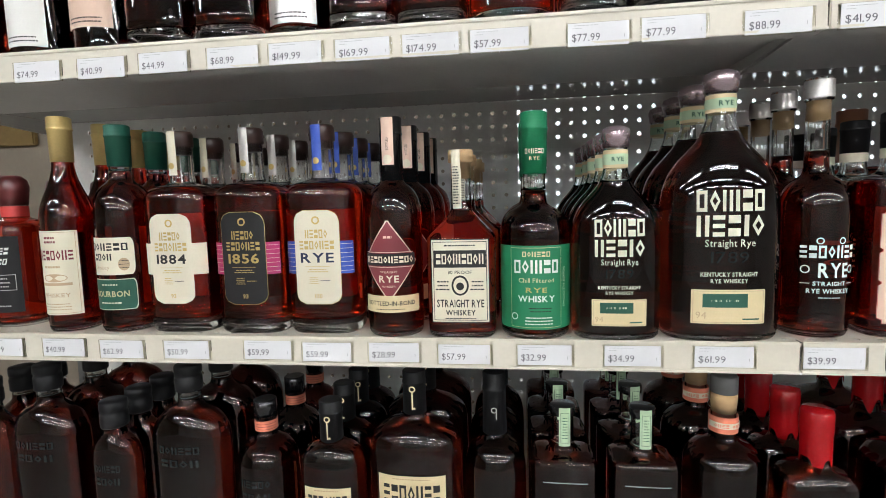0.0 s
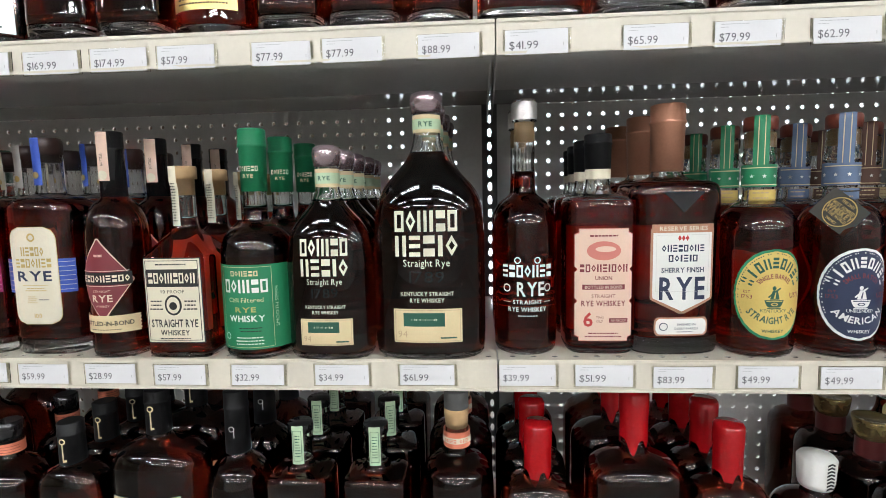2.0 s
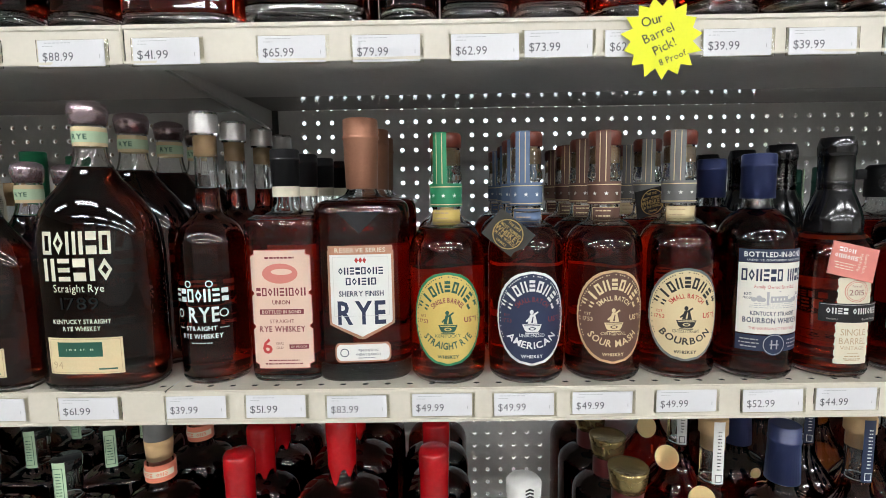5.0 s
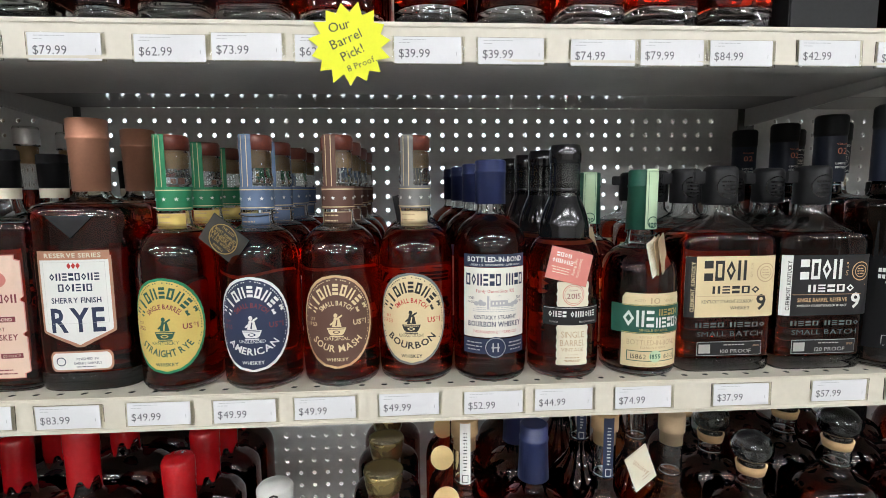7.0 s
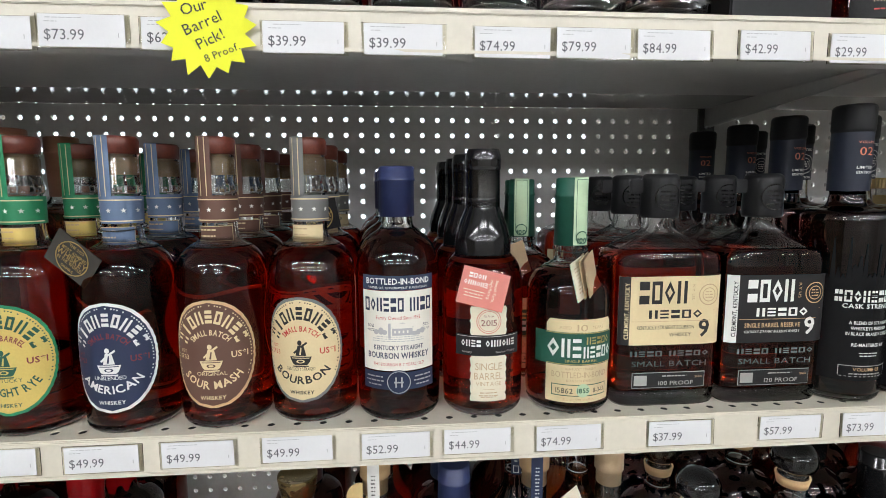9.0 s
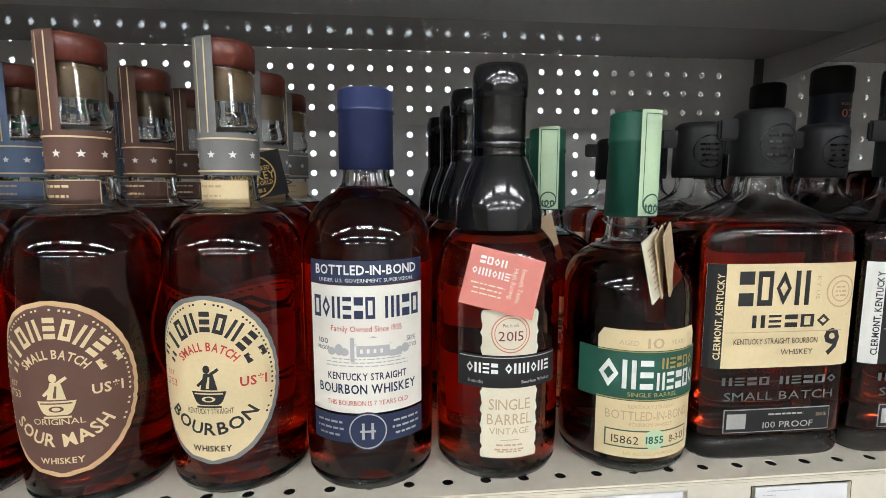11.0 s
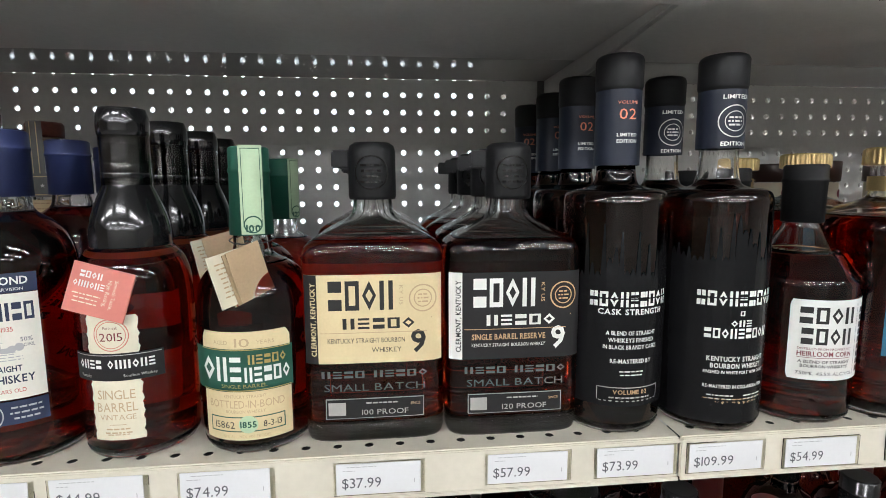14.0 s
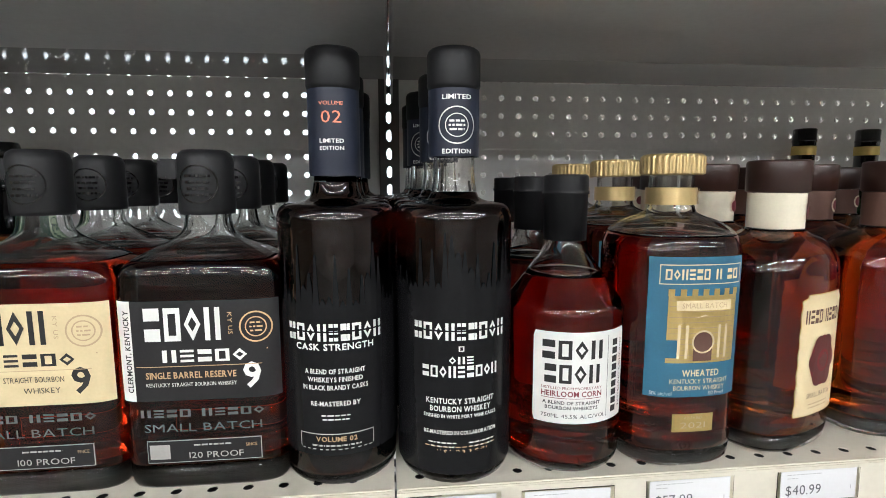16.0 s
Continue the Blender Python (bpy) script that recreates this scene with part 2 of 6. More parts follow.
class Sheet:
    """Print in (u, v) metres that is laid on a surface: place(u, v, lift) gives the point."""

    def __init__(self, place):
        self.place, self.meshes, self.piece = place, {}, (0, "print")

    def begin(self, name):
        """What is drawn next, with joined=True, is one piece of print."""
        self.piece = (self.piece[0] + 1, name)

    def bm(self, mat):
        return self.meshes.setdefault((self.piece, mat.name), (mat, bmesh.new()))[1]

    def polygon(self, mat, uv, lift=0.0, joined=False):
        if not joined:
            self.begin("emblem")
        bm = self.bm(mat)
        return bm.faces.new([bm.verts.new(self.place(u, v, lift)) for u, v in uv])

    def text(self, mat, text, u, v, h, width=None, bold=0, arc=None, lift=0.0, turn=0.0):
        """Centred on (u, v), capitals h high, fitted to width. arc: radius about (u, v); negative reads along the foot of the circle."""
        self.begin("lettering")
        glyphs, total = arrange(text, bold)
        sy = h / CAP
        sx = width / total if width else sy
        bm = self.bm(mat)
        ct, st = math.cos(radians(turn)), math.sin(radians(turn))
        for x, pts, faces in glyphs:
            verts = []
            for px, py in pts:
                a, b = (x + px - total / 2) * sx, (py - CAP / 2) * sy
                if arc and arc > 0:
                    w = a / arc
                    a, b = (arc + b) * math.sin(w), (arc + b) * math.cos(w)
                elif arc:
                    w = a / -arc
                    a, b = (-arc - b) * math.sin(w), -(-arc - b) * math.cos(w)
                a, b = a * ct - b * st, a * st + b * ct
                verts.append(bm.verts.new(self.place(u + a, v + b, lift)))
            for f in faces:
                try:
                    bm.faces.new([verts[i] for i in f])
                except ValueError:
                    pass

    def blocks(self, mat, word, u, v, h, width=None, arc=None, lift=0.0, slant=0.0):
        """A name drawn as plain shapes, one for a letter: stems, boxes, stacked bars and kites."""
        self.begin("wordmark")
        sizes = [WIDTHS.get(ch, 0.68) for ch in word]
        total = sum(sizes) + 0.15 * (len(word) - 1)
        sx = width / total if width else h
        x = -total / 2
        bar = lambda a0, a1, b0, b1: ((a0, b0), (a1, b0), (a1, b1), (a0, b1))
        boxed = [bar(0, 0.27, -0.5, 0.5), bar(0.73, 1, -0.5, 0.5), bar(0.27, 0.73, 0.33, 0.5), bar(0.27, 0.73, -0.5, -0.33)]
        kite = [((0.5, 0.5), (0.5, 0.22), (0.24, 0), (0, 0)), ((0.5, 0.5), (1, 0), (0.76, 0), (0.5, 0.22)), ((0.5, -0.5), (0, 0), (0.24, 0), (0.5, -0.22)), ((0.5, -0.5), (0.5, -0.22), (0.76, 0), (1, 0))]
        motifs = (
            [bar(0.02, 0.34, -0.5, 0.5), bar(0.66, 0.98, -0.5, 0.5)],
            boxed,
            [bar(0.03, 0.97, 0.30, 0.5), bar(0.03, 0.97, -0.10, 0.10), bar(0.03, 0.97, -0.5, -0.30)],
            kite,
            [bar(0.02, 0.98, 0.12, 0.5), bar(0.02, 0.98, -0.5, -0.12)],
        )
        for k, (ch, w) in enumerate(zip(word, sizes)):
            shapes = [] if ch == " " else [bar(0.1, 0.9, -0.5, 0.5)] if ch in "Ii1" else motifs[(k * 2 + len(word)) % 5]
            for shape in shapes:
                self.polygon(mat, [(u + (x + a * w) * sx + slant * b * h, v + b * h) for a, b in shape], lift, True)
            x += w + 0.15

    def bar(self, mat, u, v, w, h, lift=0.0, joined=False):
        if not joined:
            self.begin("stripe")
        n = max(1, int(w / 0.0035))
        for k in range(n):
            a, b = u - w / 2 + w * k / n, u - w / 2 + w * (k + 1) / n
            self.polygon(mat, ((a, v - h / 2), (b, v - h / 2), (b, v + h / 2), (a, v + h / 2)), lift, True)

    def frame_line(self, mat, u, v, w, h, t, lift=0.0):
        self.begin("rule")
        self.bar(mat, u, v + h / 2 - t / 2, w, t, lift, True)
        self.bar(mat, u, v - h / 2 + t / 2, w, t, lift, True)
        for s in (-1, 1):
            self.bar(mat, u + s * (w / 2 - t / 2), v, t, h - 2 * t, lift, True)

    def disc(self, mat, u, v, r, lift=0.0, ry=None, hole=0.0, joined=False):
        if not joined:
            self.begin("seal")
        n = 28
        pts = [(math.cos(2 * math.pi * k / n), math.sin(2 * math.pi * k / n)) for k in range(n)]
        ry = ry or r
        for k in range(n):
            (a, b), (c, d) = pts[k], pts[(k + 1) % n]
            if hole:
                self.polygon(mat, ((u + a * r * hole, v + b * ry * hole), (u + a * r, v + b * ry), (u + c * r, v + d * ry), (u + c * r * hole, v + d * ry * hole)), lift, True)
            else:
                self.polygon(mat, ((u, v), (u + a * r, v + b * ry), (u + c * r, v + d * ry)), lift, True)

    def patch(self, mat, v0, v1, half, lift=0.0, u0=0.0, rows=16, cols=10):
        """A panel between heights v0 and v1 whose half width at s in 0..1 is half(s)."""
        self.begin("panel")
        bm = self.bm(mat)
        grid = []
        for i in range(rows + 1):
            s = i / rows
            w = half(s) if callable(half) else half
            grid.append([bm.verts.new(self.place(u0 + w * (2 * j / cols - 1), v0 + (v1 - v0) * s, lift)) for j in range(cols + 1)])
        for p, q in zip(grid, grid[1:]):
            for j in range(cols):
                bm.faces.new((p[j], p[j + 1], q[j + 1], q[j]))

    def lines(self, mat, u, v, w, count, step, h, seed=1):
        """Small print that cannot be read, as broken bars."""
        self.begin("small_print")
        rng = random.Random(seed)
        for k in range(count):
            x = u - w / 2 * rng.uniform(0.75, 1)
            end = 2 * u - x
            while x < end:
                d = min(rng.uniform(0.0015, 0.005), end - x)
                self.bar(mat, x + d / 2, v - k * step, d, h, 0.0, True)
                x += d + 0.0009

    def oval(self, mat, u, v, a, b, lift=0.0):
        self.patch(mat, v - b, v + b, lambda s: max(a * math.sqrt(max(0, 1 - (2 * s - 1) ** 2)), 0.0006), lift, u, 28, 12)

    def make(self, parent, names=("lettering",)):
        out = []
        for ((_, name), _), (mat, bm) in self.meshes.items():
            ob = finish(name if names[0] == "lettering" else names[0], bm, mat, parent, False)
            if name in ("small_print", "wordmark", "rule"):
                tagged(ob, kind="stuff")
            out.append(ob)
        self.meshes = {}
        return out


# ---- bottles ----
SHOULDERS = {
    "round": ((0, 1), (0.35, 0.97), (0.62, 0.8), (0.8, 0.5), (0.9, 0.16), (1, 0)),
    "slope": ((0, 1), (0.10, 0.93), (0.5, 0.48), (0.86, 0.07), (1, 0)),
    "square": ((0, 1), (0.40, 1), (0.72, 0.88), (0.78, 0.3), (1, 0)),
    "arch": ((0, 1), (0.29, 0.95), (0.45, 0.845), (0.60, 0.64), (0.72, 0.385), (0.84, 0.155), (1, 0)),
    "ledge": ((0, 1), (0.22, 0.985), (0.40, 0.88), (0.68, 0.34), (0.84, 0.08), (1, 0)),
    "long": ((0, 1), (0.22, 0.93), (0.42, 0.68), (0.62, 0.34), (0.82, 0.1), (1, 0)),
}


class Bottle:
    """A bottle that stands on z = 0 and faces -y."""

    def __init__(self, label, h, w, d, n, sh, nk, nr, top, shape="round", liquid=None, fill=None, glass=None, foot=0.9, punt=0.006, waist=0.0, heel=0.007, group="bottles on the shelves"):
        self.h, self.a, self.b, self.n = h, w / 2, d / 2, n
        self.thing = tagged(new("bottle"), label, "bottle", group)
        a, b = self.a, self.b
        rows = [(0.0, a * foot * 0.96, b * foot * 0.96, n), (0.0015, a * (foot * 0.7 + 0.3), b * (foot * 0.7 + 0.3), n), (0.008, a, b, n), (sh * 0.5, a * (1 - waist), b * (1 - waist), n), (sh * 0.96, a, b, n)]
        for s, f in SHOULDERS[shape]:
            m = 2 + (n - 2) * max(0.0, f) ** 0.7
            rows.append((sh + (nk - sh) * s, nr + (a - nr) * f, nr + (b - nr) * f, m))
        rows += [(nk + (top - nk) * 0.5, nr * 0.97, nr * 0.97, 2), (top, nr * 0.97, nr * 0.97, 2)]
        self.rows = chaikin(rows, 2)
        fill = fill or (nk + (top - nk) * 0.15)
        low = [r for r in self.rows if r[0] < fill] + [self.at(fill)]
        high = [self.at(fill)] + [r for r in self.rows if r[0] > fill]
        glass = glass or GLASS
        if heel:
            bm = bmesh.new()
            loft(bm, [r for r in low if r[0] < heel] + [self.at(heel)], 28)
            part("glass_foot", bm, GLASS, self.thing, "thick clear glass foot")
            low = [(heel + 0.0004, *(v - 0.003 for v in self.at(heel)[1:3]), n), (heel + 0.003, *self.at(heel + 0.003)[1:])] + [r for r in low if r[0] > heel + 0.003]
        bm = bmesh.new()
        loft(bm, low)
        part("whiskey", bm, liquid or AMBER, self.thing, "dark amber whiskey behind glass")
        bm = bmesh.new()
        wall = 0.0022
        outer = [(z + 0.0003, p, q, m) for z, p, q, m in high]
        inner = [(z + 0.0003, max(p - wall, 0.001), max(q - wall, 0.001), m) for z, p, q, m in high]
        rows = outer + inner[::-1]
        loft(bm, rows, 36, False, False)
        bm.verts.ensure_lookup_table()
        last = len(bm.verts) - 36
        for k in range(36):
            bm.faces.new((bm.verts[last + k], bm.verts[last + (k + 1) % 36], bm.verts[(k + 1) % 36], bm.verts[k]))
        bmesh.ops.recalc_face_normals(bm, faces=bm.faces[:])
        part("glass", bm, glass, self.thing)
        self.neck, self.top = nr, top

    def at(self, z):
        for p, q in zip(self.rows, self.rows[1:]):
            if p[0] <= z <= q[0]:
                f = (z - p[0]) / max(q[0] - p[0], 1e-6)
                return (z, *(x + (y - x) * f for x, y in zip(p[1:], q[1:])))
        return (z, *self.rows[-1][1:])

    def wrap(self, turn=0.0, fixed=None):
        """The place function of print on this bottle's skin; fixed: take the section at that height."""
        store = {}

        def section(z):
            key = round(z, 4)
            if key not in store:
                _, a, b, n = self.at(key if fixed is None else fixed)
                w = np.linspace(0, math.pi / 2, 60)
                x = a * np.sin(w) ** (2 / n)
                y = -b * np.cos(w) ** (2 / n)
                s = np.concatenate(([0], np.cumsum(np.hypot(np.diff(x), np.diff(y)))))
                store[key] = (s, x, y)
            return store[key]

        ct, st = math.cos(radians(turn)), math.sin(radians(turn))

        def place(u, z, lift=0.0):
            s, x, y = section(z)
            q = abs(u)
            px, py = float(np.interp(q, s, x)), float(np.interp(q, s, y))
            e = min(q + 0.0008, float(s[-1]))
            tx, ty = float(np.interp(e, s, x)) - float(np.interp(e - 0.0016, s, x)), float(np.interp(e, s, y)) - float(np.interp(e - 0.0016, s, y))
            if q < 0.0009:
                tx, ty = 1.0, 0.0
            g = max(math.hypot(tx, ty), 1e-9)
            off = 0.0005 + lift
            px, py = px + ty / g * off, py - tx / g * off
            px = math.copysign(px, u)
            return Vector((px * ct - py * st, px * st + py * ct, z))

        return place

    def label(self, name, mat, v0, v1, half, text="", turn=0.0, lift=0.0, border=None, edge=0.0012, u0=0.0, rows=16, fixed=None):
        """A paper label as a part; returns the Sheet for its print."""
        sheet = Sheet(self.wrap(turn, fixed))
        if border:
            grow = (lambda s: half(s) + edge) if callable(half) else half + edge
            sheet.patch(border, v0 - edge, v1 + edge, grow, lift, u0, rows, 28)
            sheet.make(self.thing, ("label_border",))
            lift += 0.0003
        sheet.patch(mat, v0, v1, half, lift, u0, rows, 28)
        self.last = sheet.make(self.thing, (name,))[0]
        for p in self.last.data.polygons:
            p.use_smooth = True
        if text:
            tagged(self.last, text)
        return Sheet(lambda u, v, up=0.0: sheet.place(u, v, lift + 0.0003 + up))

    def ink(self, sheet, parent=None):
        sheet.make(parent or self.last, ("lettering",))

    def turned(self, name, points, mat, label="", rounds=0):
        return part(name, lathe(points, 32, rounds), mat, self.thing, label)

    def capsule(self, mat, z0, z1, r0, r1, ridge=True, label="", dome=0.0):
        z = z1 - z0
        pts = [(z0, r0)]
        if ridge:
            pts += [(z1 - z * 0.30, r1), (z1 - z * 0.29, r1 * 1.05), (z1 - z * 0.25, r1 * 1.05), (z1 - z * 0.24, r1 * 1.01)]
        pts += [(z1 - 0.0015 - dome, r1 * 1.01), (z1 - dome * 0.4, r1 * 0.9), (z1, r1 * (0.55 if dome else 0.86))]
        return self.turned("cap", pts, mat, label)

    def stand(self, x, y, z, rz=0.0):
        self.thing.matrix_basis = pose(x, y, z, 0, 0, rz)
        return self


PRINT = ("lettering", "wordmark", "small_print", "stripe", "rule", "seal", "emblem", "neck_tag", "tag_string")


def restock(ob, m, bare=True):
    """A copy of a thing at the pose m that shares its meshes; bare: without the small print, for the rows behind."""
    made = {}
    for o in (ob, *ob.children_recursive):
        if bare and o.name.split(".")[0] in PRINT:
            continue
        if o.parent and o.parent not in made:
            continue
        made[o] = o.copy()
        scene.collection.objects.link(made[o])
        made[o].parent = made.get(o.parent)
    made[ob].matrix_basis = m
    return made[ob]


def row_behind(bottle, x, y, z, count, step, jitter=0.003, drift=0.0):
    rng = random.Random(int(x * 1000) + 7)
    for k in range(1, count + 1):
        if y + step * k + bottle.b > BACK - 0.012:
            break
        restock(bottle.thing, pose(x + drift * k + rng.uniform(-jitter, jitter), y + step * k, z, 0, 0, rng.uniform(-14, 14)))


# ---- the room ----
def setting(ob, label=""):
    return tagged(ob, label, kind="structure")


X0, X1, Y0, Y1, H = -5.0, 7.0, -6.6, 2.7, 2.85
setting(box("floor", X0, Y0, -0.1, X1, Y1, 0.0, FLOOR), "grey vinyl shop floor")
setting(box("ceiling", X0, Y0, H, X1, Y1, H + 0.1, CEILING), "white ceiling boards")
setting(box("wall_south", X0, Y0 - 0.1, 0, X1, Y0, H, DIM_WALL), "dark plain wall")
WX0, WX1, WZ0, WZ1 = -0.9, 2.7, 0.45, 2.25
bm = bmesh.new()
for a0, a1, z0, z1 in ((X0, WX0, 0, H), (WX1, X1, 0, H), (WX0, WX1, 0, WZ0), (WX0, WX1, WZ1, H)):
    add_box(bm, a0, Y1, z0, a1, Y1 + 0.1, z1)
setting(finish("wall_north", bm, WALL, None, False), "white painted wall round a shop window")
window = setting(new("window_1"), "wide shop window that lets daylight in behind the shelving")
for z in (WZ0, WZ1 - 0.05):
    box("rail", WX0, Y1 + 0.02, z, WX1, Y1 + 0.08, z + 0.05, HOUSING, window, 0.004)
for k in range(4):
    x = WX0 + (WX1 - WX0 - 0.05) * k / 3
    box("mullion", x, Y1 + 0.025, WZ0 + 0.05, x + 0.05, Y1 + 0.075, WZ1 - 0.05, HOUSING, window, 0.004)
for k in range(3):
    x = WX0 + (WX1 - WX0 - 0.05) * k / 3
    pane = box("pane", x + 0.051, Y1 + 0.047, WZ0 + 0.051, x + (WX1 - WX0 - 0.05) / 3 - 0.001, Y1 + 0.053, WZ1 - 0.051, GLASS, window)
    pane.visible_shadow = False
setting(box("backdrop", -8.0, Y1 + 4.0, -0.1, 10.0, Y1 + 4.1, 6.0, DAYLIGHT), "pale daylight outside the shop window")
setting(box("wall_west", X0 - 0.1, Y0, 0, X0, Y1, H, TAN_WALL), "tan painted wall")
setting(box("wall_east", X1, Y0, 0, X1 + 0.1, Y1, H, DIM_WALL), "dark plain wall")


# added out of sight, to dim the light through the right-hand unit's holes
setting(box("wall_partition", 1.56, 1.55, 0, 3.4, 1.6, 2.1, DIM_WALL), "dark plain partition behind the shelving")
# runs on unseen behind the left unit, added there to dim its holes
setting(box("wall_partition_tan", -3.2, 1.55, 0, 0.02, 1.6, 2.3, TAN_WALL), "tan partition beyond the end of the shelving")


def ceiling_light():
    lamp = tagged(new("ceiling_light"), "long white strip light on the ceiling", "ceiling light", "strip lights")
    bm = bmesh.new()
    add_box(bm, -0.62, -0.17, -0.05, 0.62, 0.17, 0.0, 0.006)
    part("housing", bm, HOUSING, lamp, smooth=False)
    for y in (-0.085, 0.085):
        bm = bmesh.new()
        add_box(bm, -0.60, y - 0.027, -0.075, 0.60, y + 0.027, -0.0505, 0.008)
        part("lens", bm, GLOW, lamp, "glowing white lens")
    return lamp


first = ceiling_light()
first.matrix_basis = pose(-2.6, -1.4, H)
for i in range(5):
    for k, y in enumerate((-1.4, -3.2, -5.4, 2.0)):
        if (i, k) != (0, 0):
            copy_thing(first, pose(-2.6 + 1.75 * i + (0.4 if k == 1 else 0), y, H))


# ---- shelving ----
def holed(bm, xs, zs, r, x0, x1, z0, z1, put, depth=0.003, slot=1.0):
    """A sheet with a round hole at each (x, z), its cells bounded by the sheet's edges; put(x, z, d) gives the point."""
    cut = lambda vs, lo, hi: [lo] + [(a + b) / 2 for a, b in zip(vs, vs[1:])] + [hi]
    cx, cz = cut(xs, x0, x1), cut(zs, z0, z1)
    turn = [(math.cos(radians(w)), math.sin(radians(w))) for w in range(0, 360, 45)]
    for i, x in enumerate(xs):
        for j, z in enumerate(zs):
            a, b, c, d = cx[i], cx[i + 1], cz[j], cz[j + 1]
            outer = [(b, z), (b, d), (x, d), (a, d), (a, z), (a, c), (x, c), (b, c)]
            hole = [(x + r * p, z + r * slot * q) for p, q in turn]
            o = [bm.verts.new(put(p, q, 0)) for p, q in outer]
            h = [bm.verts.new(put(p, q, 0)) for p, q in hole]
            e = [bm.verts.new(put(p, q, depth)) for p, q in hole]
            for k in range(8):
                m = (k + 1) % 8
                bm.faces.new((o[k], o[m], h[m], h[k]))
                bm.faces.new((h[k], h[m], e[m], e[k])) if depth else None
    bmesh.ops.remove_doubles(bm, verts=bm.verts[:], dist=1e-5)


PITCH = 0.0254


def pegboard(x0, x1, unit):
    xs = [x1 - 0.066 - PITCH * k for k in range(int((x1 - x0 - 0.1) / PITCH))][::-1]
    back = lambda x, z, d: Vector((x, BACK + d, z))
    for low, high, top in ((1.4985, 1.75, 1.718), (1.20, 1.4955, 1.481), (0.80, 1.197, 1.176)):
        zs = []
        z = top
        while z > low + 0.012:
            zs.append(z)
            z -= PITCH
        zs = zs[::-1]
        bm = bmesh.new()
        holed(bm, xs, zs, 0.0039, x0 + 0.014, x1 - 0.014, low, high, back)
        part("back_panel", bm, PANEL_STEEL, unit, "grey perforated steel back panel", False)
    box("lower_back", x0 + 0.014, BACK, 0.10, x1 - 0.014, BACK + 0.004, 0.799, GREY_STEEL, unit)
    box("upper_back", x0 + 0.014, BACK, 1.751, x1 - 0.014, BACK + 0.004, 2.05, GREY_STEEL, unit)
    for low, high in ((1.491, 1.503), (1.1925, 1.2045)):
        box("panel_rail", x0 + 0.014, BACK - 0.004, low, x1 - 0.014, BACK - 0.0005, high, PANEL_STEEL, unit, 0.0012)


def upright(x, unit):
    bm = bmesh.new()
    zs = [0.85 + PITCH * k for k in range(40)]
    holed(bm, [x], zs, 0.0042, x - 0.0135, x + 0.0135, 0.83, 1.87, lambda p, q, d: Vector((p, BACK - 0.006 + d, q)), 0.004, 2.0)
    part("upright", bm, DARK_STEEL, unit, "slotted dark steel upright", False)
    for s in (-1, 1):
        box("upright_side", x + s * 0.0135 - 0.0008, BACK - 0.006, 0.0, x + s * 0.0135 + 0.0008, BACK + 0.05, 2.06, DARK_STEEL, unit)
    box("upright_foot", x - 0.0125, BACK - 0.006, 0.0, x + 0.0125, BACK + 0.03, 0.829, DARK_STEEL, unit)
    box("upright_head", x - 0.0125, BACK - 0.006, 1.871, x + 0.0125, BACK + 0.03, 2.06, DARK_STEEL, unit)


